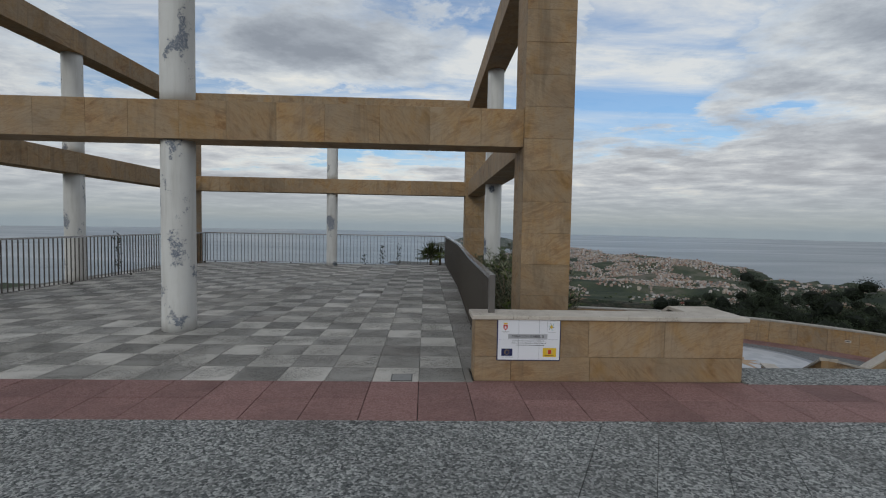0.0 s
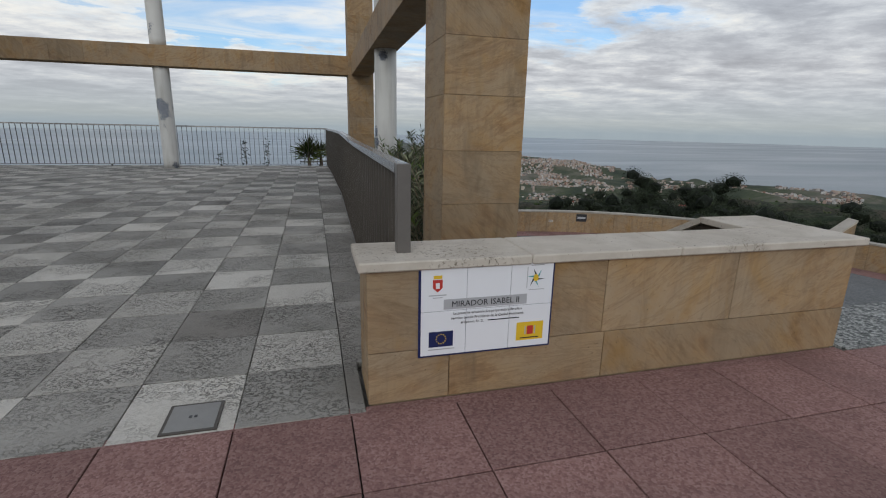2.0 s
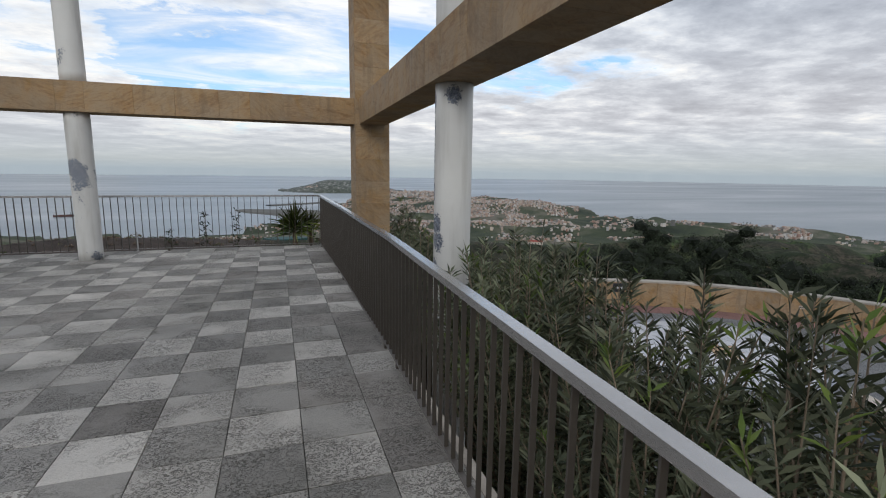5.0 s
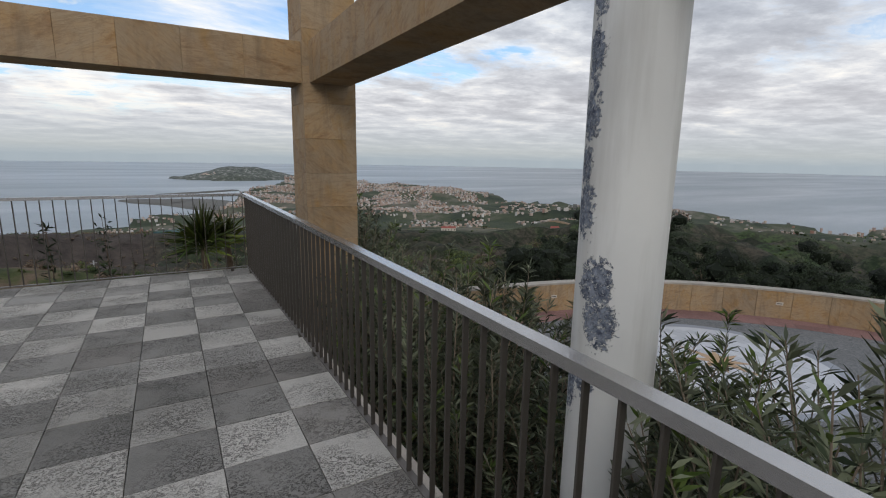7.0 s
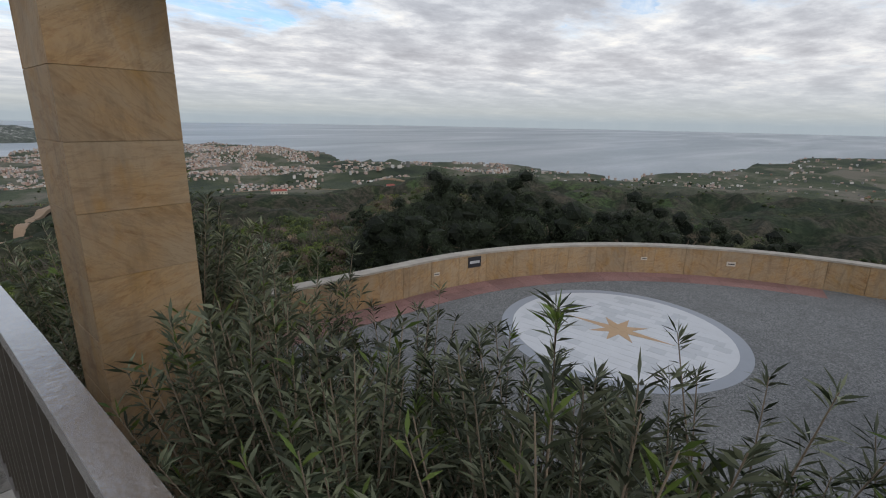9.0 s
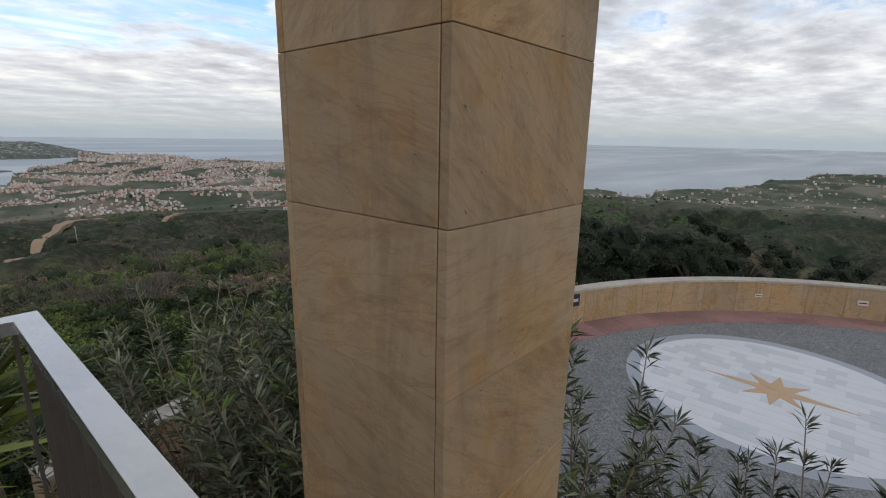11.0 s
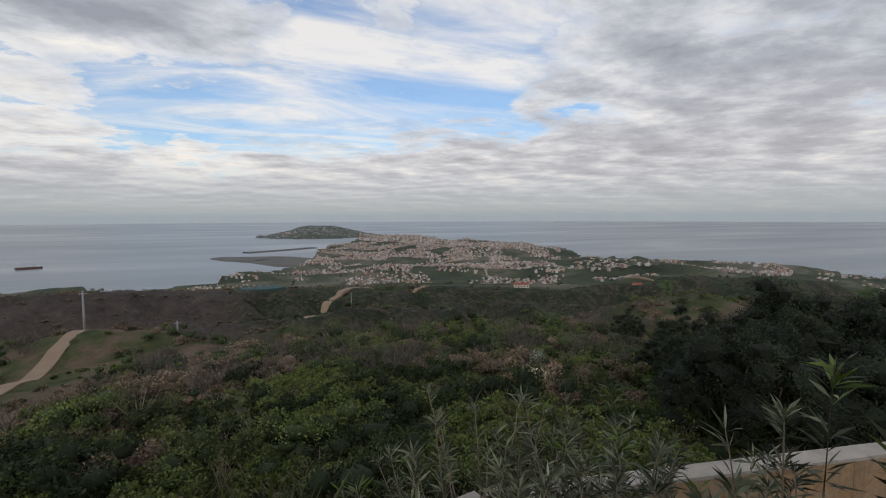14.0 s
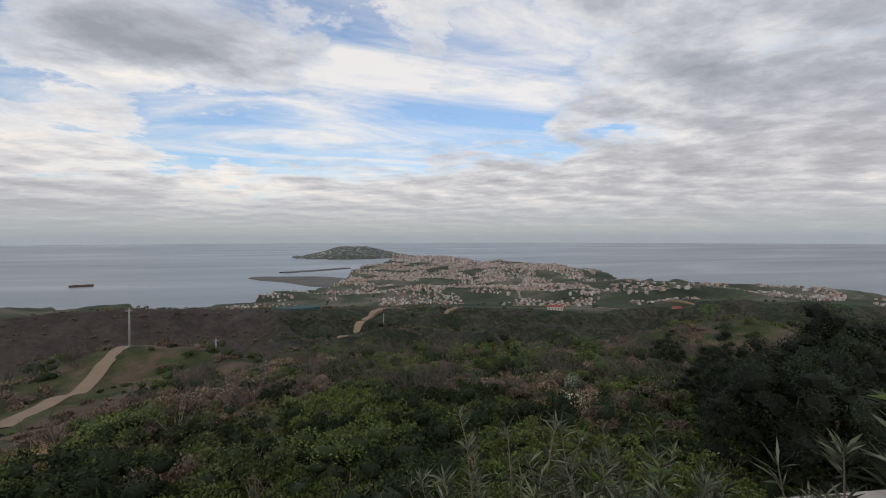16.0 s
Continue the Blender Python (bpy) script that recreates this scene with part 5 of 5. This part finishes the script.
scrub("far_burnt_scrub", "brown burnt scrub on the hills below", 2300, 95, 420, -20, 50, 1.4, 0.30, 14, 36, 3, 1.1, 0.6, 0.3)
scrub("far_dark_woods", "dark woods in the valley below", 1000, 110, 520, -105, 1, 2.0, 0.32, 8, 35, 3, -0.3, 0.7)


def bare_stalks(name, label, count, d0, d1, height, thick, stems, seed, mat):
    """Leafless bushes and tufts: fans of thin stems."""
    rng = np.random.default_rng(seed)
    quads = []
    for _ in range(count):
        d = math.exp(rng.uniform(math.log(d0), math.log(d1)))
        p = polar(rng.uniform(-62, 46), d)
        if near_road(p) < 0.5 or not clear_of_built(p.x, p.y):
            continue
        h = height * rng.uniform(0.5, 1.3)
        base = np.array([p.x, p.y, land_height(p.x, p.y) + 0.15]) + rng.normal(size=(stems, 3)) * [0.22 * h, 0.22 * h, 0.08 * h]
        way = rng.normal(size=(stems, 3)) * [0.45, 0.45, 0.2] + [0, 0, 1]
        quads.append(leaf_quads(base, way, h * rng.uniform(0.5, 1.0, stems), thick * (1 + d / 60), rng))
        fork = base + way * h * 0.4
        quads.append(leaf_quads(fork, way + rng.normal(size=(stems, 3)) * 0.6, h * rng.uniform(0.25, 0.5, stems), thick * 0.7 * (1 + d / 60), rng))
    return tagged(new(name, quads_mesh(name, np.concatenate(quads), mat)), label, "scrub", "", "stuff")


BARE = plain("bare_grey_branch", (0.10, 0.082, 0.070), 0.9, 0, 3, 0.5, 0.5)
bare_stalks("dry_stalks", "thin dry pale stalks standing among the bushes", 90, 8, 34, 1.15, 0.016, 26, 71, TWIG)
bare_stalks("burnt_bushes", "leafless burnt bushes on the slope", 260, 30, 120, 2.3, 0.035, 34, 72, BARE)


def lone_bush(name, label, az, d, h, r, mat, leaf, seed, blossom=None):
    rng = np.random.default_rng(seed)
    p = polar(az, d)
    ob = thing(name, label, "bush", at=(p.x, p.y, land_height(p.x, p.y)))
    wood = bmesh.new()
    for k in range(9):
        a = rng.uniform(0, math.tau)
        q = rng.uniform(0.3, 0.9) * r
        tube([(0, 0, -0.2), (q * 0.4 * math.cos(a), q * 0.4 * math.sin(a), h * 0.45), (q * math.cos(a), q * math.sin(a), h * rng.uniform(0.7, 1.0))], [0.035, 0.022, 0.006], 5, wood)
    part("stem", wood, TWIG, ob)
    blobs = []
    for k in range(26):
        a, q = rng.uniform(0, math.tau), r * math.sqrt(rng.uniform(0, 1))
        blobs.append(((q * math.cos(a), q * math.sin(a), rng.uniform(0.25, 1.0) * h * (1 - 0.35 * (q / r) ** 2)), r * rng.uniform(0.14, 0.26)))
    q, w = crown_points(rng, blobs, 110, r)
    idx = (rng.uniform(size=len(q)) < 0.42).astype(np.int32) if blossom else None
    part("foliage", quads_mesh("foliage", leaf_quads(q, w, rng.uniform(0.7, 1.3, len(q)) * leaf, rng.uniform(0.3, 0.55, len(q)) * leaf, rng), [mat, blossom] if blossom else mat, idx), None, ob)


lone_bush("flowering_bush", "bush covered with small white blossom on the slope", -34.0, 24, 1.5, 0.85, SCRUB, 0.075, 51, BLOSSOM)
lone_bush("flowering_bush", "smaller bush with white blossom on the slope", -33.0, 29, 1.7, 0.7, SCRUB, 0.08, 52, BLOSSOM)
lone_bush("dry_bush", "large dry brown bush on the slope", 12.5, 22, 2.3, 1.25, DRYSCRUB, 0.07, 53)
lone_bush("dry_bush", "dry brown bush with sparse leaves", 24.5, 21, 1.8, 1.0, DRYSCRUB, 0.07, 54)


# ---- tracks, poles, town and ships ----
def track(name, label, stops, width):
    pts = []
    for (a0, d0), (a1, d1) in zip(stops, stops[1:]):
        for i in range(24):
            t = i / 24
            pts.append(polar(a0 + (a1 - a0) * t, d0 + (d1 - d0) * t))
    verts, faces = [], []
    for i, p in enumerate(pts):
        n = pts[min(i + 1, len(pts) - 1)] - pts[max(i - 1, 0)]
        n = Vector((-n.y, n.x)).normalized() * width / 2
        z = max(land_height(p.x, p.y), land_height(p.x + n.x, p.y + n.y) - 0.4, land_height(p.x - n.x, p.y - n.y) - 0.4) + 0.15
        for q in (p - n, p + n):
            verts += [(q.x, q.y, z), (q.x, q.y, z - 1.6)]
    for i in range(len(pts) - 1):
        a, b = 4 * i, 4 * i + 4
        faces += [(a, a + 2, b + 2, b), (a, b, b + 1, a + 1), (a + 2, a + 3, b + 3, b + 2)]
    ob = new(name, from_lists(name, verts, faces, ROAD_EARTH))
    return tagged(ob, label, "road", "", "structure")


track("dirt_road", "pale earth track climbing the near ridge", DIRT_ROAD, 1.9)
track("valley_road", "pale winding road in the valley", VALLEY_ROAD, 4.0)
track("valley_road", "pale road on the far side of the valley", [(-16.5, 300), (-19, 330), (-22.4, 372)], 3.0)
track("coast_road", "pale road below the town", [(-26, 420), (-33, 430), (-40, 415), (-47, 400)], 2.6)


def power_pole(az, d, h):
    p = polar(az, d)
    ob = thing("power_pole", "pale concrete power pole with a crossarm on the slope", "power pole", "power poles", at=(p.x, p.y, land_height(p.x, p.y)))
    part("pole", tube([(0, 0, -0.5), (0, 0, h)], [0.22, 0.12], 6), CONCRETE, ob)
    part("crossarm", box(-0.55, -0.06, h - 0.5, 0.55, 0.06, h - 0.38), CONCRETE, ob)


power_pole(16.0, 92, 6.8), power_pole(8.1, 100, 4.6), power_pole(3.0, 106, 3.6), power_pole(-1.2, 115, 2.8), power_pole(-10.5, 235, 6.5)


def town(name, label, spots, seed):
    """spots: azimuth range, distance range, number, size, height."""
    rng = np.random.default_rng(seed)
    verts, faces = [], []
    for a0, a1, d0, d1, n, size, tall in spots:
        for _ in range(n):
            p = polar(rng.uniform(a0, a1), rng.uniform(d0, d1))
            z = land_height(p.x, p.y)
            if z < SEA_Z + 0.3 or noise.noise(Vector((p.x / 38, p.y / 38, 2.2))) < -0.08:
                continue
            w, d, h, t = 0.85 * size * rng.uniform(0.6, 1.7), size * rng.uniform(0.6, 1.5), tall * rng.uniform(0.5, 1.5), rng.uniform(-0.4, 0.4)
            if rng.uniform() < 0.06:
                h *= 1.9
            c, s, k = math.cos(t), math.sin(t), len(verts)
            for zz in (z - 2, z + h):
                verts += [(p.x + (i * c - j * s) / 2, p.y + (i * s + j * c) / 2, zz) for i, j in ((-w, -d), (w, -d), (w, d), (-w, d))]
            faces += [(k + 4, k + 5, k + 6, k + 7)] + [(k + q, k + (q + 1) % 4, k + 4 + (q + 1) % 4, k + 4 + q) for q in range(4)]
    return tagged(new(name, from_lists(name, verts, faces, TOWN)), label, "town", "", "stuff")


town("far_town", "far seaside town of pale and terracotta houses on a peninsula",
     [(-35.5, -22, 540, 880, 5600, 1.5, 1.35), (-25, -6.5, 620, 1000, 6800, 1.6, 1.5), (-21, -11.6, 950, 1430, 2600, 2.8, 2.5), (-28, -4, 500, 640, 2400, 1.6, 1.2), (-5, 12, 430, 530, 420, 1.6, 1.1), (-36, -10, 420, 560, 900, 1.7, 1.2),
      (-58, -45, 560, 680, 1000, 1.9, 1.7), (-46, -36, 440, 660, 300, 2.0, 1.3), (-4.5, -2.5, 1400, 1440, 60, 4, 2.5)], 61)
town("far_villages", "far pale houses along the coast hills", [(-100, -60, 420, 640, 520, 1.7, 1.2), (-105, -75, 640, 1000, 700, 2.3, 1.5)], 62)


def fort(az, d):
    p = polar(az, d)
    ob = thing("far_barracks", "far long pale building with rows of small windows", "building", at=(p.x, p.y, land_height(p.x, p.y)))
    ob.rotation_euler = (0, 0, radians(az))
    part("wall", box(-14, -5, -4, 14, 5, 6.0), plain("pale_barracks_wall", (0.55, 0.48, 0.42), 0.9), ob)
    part("roof", box(-14.4, -5.4, 6.0, 14.4, 5.4, 6.6), TOWN, ob)
    for i in range(10):
        for j in range(2):
            part("window", box(-12.5 + i * 2.7, -5.08, 1.2 + 2.4 * j, -11.5 + i * 2.7, -4.98, 2.4 + 2.4 * j), INK, ob)


fort(-53.2, 390)


def far_house(label, az, d, w, deep, h, walls, roof, windows):
    p = polar(az, d)
    ob = thing("far_building", label, "building", at=(p.x, p.y, land_height(p.x, p.y)))
    ob.rotation_euler = (0, 0, radians(az + 6))
    part("wall", box(-w / 2, -deep / 2, -3, w / 2, deep / 2, h), walls, ob)
    bm = bmesh.new()
    e, r = 0.35, h + deep * 0.22
    lo = [bm.verts.new(c) for c in ((-w / 2 - e, -deep / 2 - e, h), (w / 2 + e, -deep / 2 - e, h), (w / 2 + e, deep / 2 + e, h), (-w / 2 - e, deep / 2 + e, h))]
    hi = [bm.verts.new(c) for c in ((-w / 2 + e, 0, r), (w / 2 - e, 0, r))]
    for f in ((lo[0], lo[1], hi[1], hi[0]), (lo[2], lo[3], hi[0], hi[1]), (lo[1], lo[2], hi[1]), (lo[3], lo[0], hi[0]), (lo[3], lo[2], lo[1], lo[0])):
        bm.faces.new(f)
    part("roof", bm, roof, ob)
    for i in range(windows):
        x = -w / 2 + (i + 0.5) * w / windows
        part("window", box(x - 0.35, -deep / 2 - 0.05, h * 0.35, x + 0.35, -deep / 2 + 0.03, h * 0.75), INK, ob)


TERRACOTTA = plain("terracotta_roof", (0.28, 0.075, 0.055), 0.85, 0, 0.8, 0.4, 0.6)
PALE_WALL = plain("pale_house_wall", (0.52, 0.47, 0.40), 0.85, 0, 0.6, 0.3, 0.7)
far_house("far long low building with a red roof", -41.8, 352, 19, 5, 2.0, TERRACOTTA, TERRACOTTA, 7)
far_house("far pale house beside the red-roofed building", -44.0, 352, 6, 5, 3.2, PALE_WALL, TERRACOTTA, 3)
far_house("far long pale shed on the valley side", -14.5, 318, 13, 4, 2.0, PALE_WALL, PALE_WALL, 5)
far_house("far pale farm building below the town", -31.0, 392, 12, 6, 3.0, PALE_WALL, TERRACOTTA, 5)

pool_at = polar(-0.6, 262)
pool = part("reservoir", prism([(11 * math.cos(k * math.tau / 20) * (1 + 0.15 * math.sin(3 * k)), 6 * math.sin(k * math.tau / 20)) for k in range(20)], -5.0, 0.0), plain("teal_reservoir_water", (0.012, 0.06, 0.062), 0.75, 0, 0.2, 0.4, 0.6))
pool.location = (pool_at.x, pool_at.y, max(land_height(pool_at.x + a, pool_at.y + b) for a in (-9, 0, 9) for b in (-5, 0, 5)) + 0.1)
tagged(pool, "small teal reservoir in the valley", "reservoir", "", "structure")

for name, stops in (("outer_breakwater", [(4.0, 770), (1.5, 740), (-2, 715), (-5.5, 640), (-7.5, 640)]), ("inner_breakwater", [(1.0, 860), (-3, 900), (-6.8, 960)])):
    verts, faces = [], []
    pts = [polar(a0 + (a1 - a0) * i / 8, d0 + (d1 - d0) * i / 8) for (a0, d0), (a1, d1) in zip(stops, stops[1:]) for i in range(8)]
    for i, p in enumerate(pts):
        n = pts[min(i + 1, len(pts) - 1)] - pts[max(i - 1, 0)]
        n = Vector((-n.y, n.x)).normalized() * (min(36, 10 + 2 * i) if name == "outer_breakwater" else 8)
        for q, z in ((p - n * 1.5, SEA_Z - 1), (p - n, SEA_Z + 1.6), (p + n, SEA_Z + 1.6), (p + n * 1.5, SEA_Z - 1)):
            verts.append((q.x, q.y, z))
    for i in range(len(pts) - 1):
        for k in range(3):
            faces.append((4 * i + k, 4 * i + k + 1, 4 * i + k + 5, 4 * i + k + 4))
    tagged(new(name, from_lists(name, verts, faces, BREAKWATER)), "grey harbour breakwater reaching into the sea", "breakwater", "", "structure")

second = polar(29.6, 690)
barge = thing("cargo_ship", "low dark barge on the calm sea", "ship", at=(second.x, second.y, SEA_Z))
barge.rotation_euler = (0, 0, radians(40))
part("hull", prism([(-9, -1.8), (8, -1.8), (11, 0), (8, 1.8), (-9, 1.8)], -0.5, 2.2), plain("dark_barge_hull", (0.05, 0.05, 0.055), 0.7), barge)
part("wheelhouse", box(-8, -1.4, 2.2, -5.5, 1.4, 4.6), CONCRETE, barge)
ship_at = polar(19.7, 745)
ship = thing("cargo_ship", "dark cargo ship at anchor on the sea", "ship", at=(ship_at.x, ship_at.y, SEA_Z))
ship.rotation_euler = (0, 0, radians(15))
part("hull", prism([(-12, -2), (9, -2), (13, 0), (9, 2), (-12, 2)], -0.5, 2.6), plain("rusty_dark_hull", (0.09, 0.045, 0.04), 0.7), ship)
part("bridge", box(-11, -1.7, 2.6, -7.5, 1.7, 6.5), MARBLE, ship, "pale superstructure")
part("mast", box(5, -0.2, 2.6, 5.5, 0.2, 5.5), BAR, ship)

# ---- paving pieces ----
def tile_mesh(name, w, d, mat, h=0.05):
    return mesh_of(name, box(-w / 2, -d / 2, -h, w / 2, d / 2, 0, 0.0018), mat)


def terrace_tiles():
    floor = tagged(new("floor"), "chequered terrace of worn light and dark cement tiles", "floor", "", "structure")
    gap = 0.0045
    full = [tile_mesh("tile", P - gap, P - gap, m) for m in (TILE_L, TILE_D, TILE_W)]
    verts, faces, index = [], [], []
    cols = range(-19, 3)
    rows = range(0, 31)
    for i in cols:
        for j in rows:
            x0, x1 = X0 + i * P, min(X0 + (i + 1) * P, RIGHT + 0.0)
            y0, y1 = Y0 + j * P, Y0 + (j + 1) * P
            if x1 - x0 < 0.06 or y1 > FAR + 0.3:
                continue
            if y0 < WY1 + 0.04 and x1 > WX0 - 0.04:
                x1 = WX0 - 0.012
                if x1 - x0 < 0.05:
                    continue
            kind = (i + j + 1) % 2
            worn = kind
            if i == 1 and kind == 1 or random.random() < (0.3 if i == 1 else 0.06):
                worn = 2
            dz = random.uniform(-0.0025, 0.0015)
            near = i >= -7 and j < 28
            if near:
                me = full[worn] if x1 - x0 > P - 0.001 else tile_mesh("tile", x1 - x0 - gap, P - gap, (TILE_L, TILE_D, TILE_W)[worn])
                o = part("tile", me, None, floor)
                o.location = ((x0 + x1) / 2, (y0 + y1) / 2, dz)
                o.rotation_euler = (random.uniform(-0.003, 0.003), random.uniform(-0.003, 0.003), random.uniform(-0.004, 0.004))
            else:
                n = len(verts)
                e = 0.004
                for z, k in ((-0.05, 0), (dz - e, 0), (dz, e)):
                    verts += [(x0 + gap / 2 + k, y0 + gap / 2 + k, z), (x1 - gap / 2 - k, y0 + gap / 2 + k, z), (x1 - gap / 2 - k, y1 - gap / 2 - k, z), (x0 + gap / 2 + k, y1 - gap / 2 - k, z)]
                for q in range(2):
                    for k in range(4):
                        faces.append((n + 4 * q + k, n + 4 * q + (k + 1) % 4, n + 4 * q + 4 + (k + 1) % 4, n + 4 * q + 4 + k))
                faces.append((n + 8, n + 9, n + 10, n + 11))
                index += [kind] * 9
    o = new("far_tiles", from_lists("far_tiles", verts, faces, [TILE_LJ, TILE_DJ], index))
    o.parent = floor
    tagged(o, kind="stuff")


def red_band():
    band = tagged(new("red_tile_band"), "two rows of red cement paving tiles", "pavement", "", "structure")
    w = 0.4585
    me = tile_mesh("red_tile", w - 0.006, 0.446, RED)
    for j, y in enumerate((5.165, 4.712)):
        for i in range(-28, 30):
            o = part("red_tile", me, None, band)
            o.location = (X0 + (i + 0.5) * w, y, random.uniform(-0.002, 0.001))
            o.rotation_euler = (0, 0, random.uniform(-0.004, 0.004))


def clip_plan(poly, limit):
    out = []
    for (x0, y0), (x1, y1) in zip(poly, poly[1:] + poly[:1]):
        if y0 <= limit:
            out.append((x0, y0))
        if (y0 <= limit) != (y1 <= limit):
            t = (limit - y0) / (y1 - y0)
            out.append((x0 + (x1 - x0) * t, limit))
    return out


def aggregate_slabs():
    yard = tagged(new("aggregate_paving"), "promenade of grey exposed-aggregate slabs with thin joints", "pavement", "", "structure")
    u = Vector((math.sin(radians(27)), math.cos(radians(27))))
    v = Vector((u.y, -u.x))
    w, gap = 0.80, 0.004
    for i in range(-20, 24):
        for j in range(-20, 24):
            c = Vector((3.0, 4.2)) + u * (i * w) + v * (j * w / 2)
            if not (-8 < c.x < 12 and -1.0 < c.y < 5.2):
                continue
            h = w / 2 - gap / 2
            q = w / 4 - gap / 2
            poly = [tuple(c + u * a * h + v * b * q) for a, b in ((-1, -1), (-1, 1), (1, 1), (1, -1))]
            poly = clip_plan(poly, 4.484)
            if len(poly) > 2 and max(p[1] for p in poly) - min(p[1] for p in poly) > 0.02:
                part("slab", prism(poly, -0.05, random.uniform(-0.002, 0.001)), GRAVEL, yard)


terrace_tiles()
red_band()
aggregate_slabs()
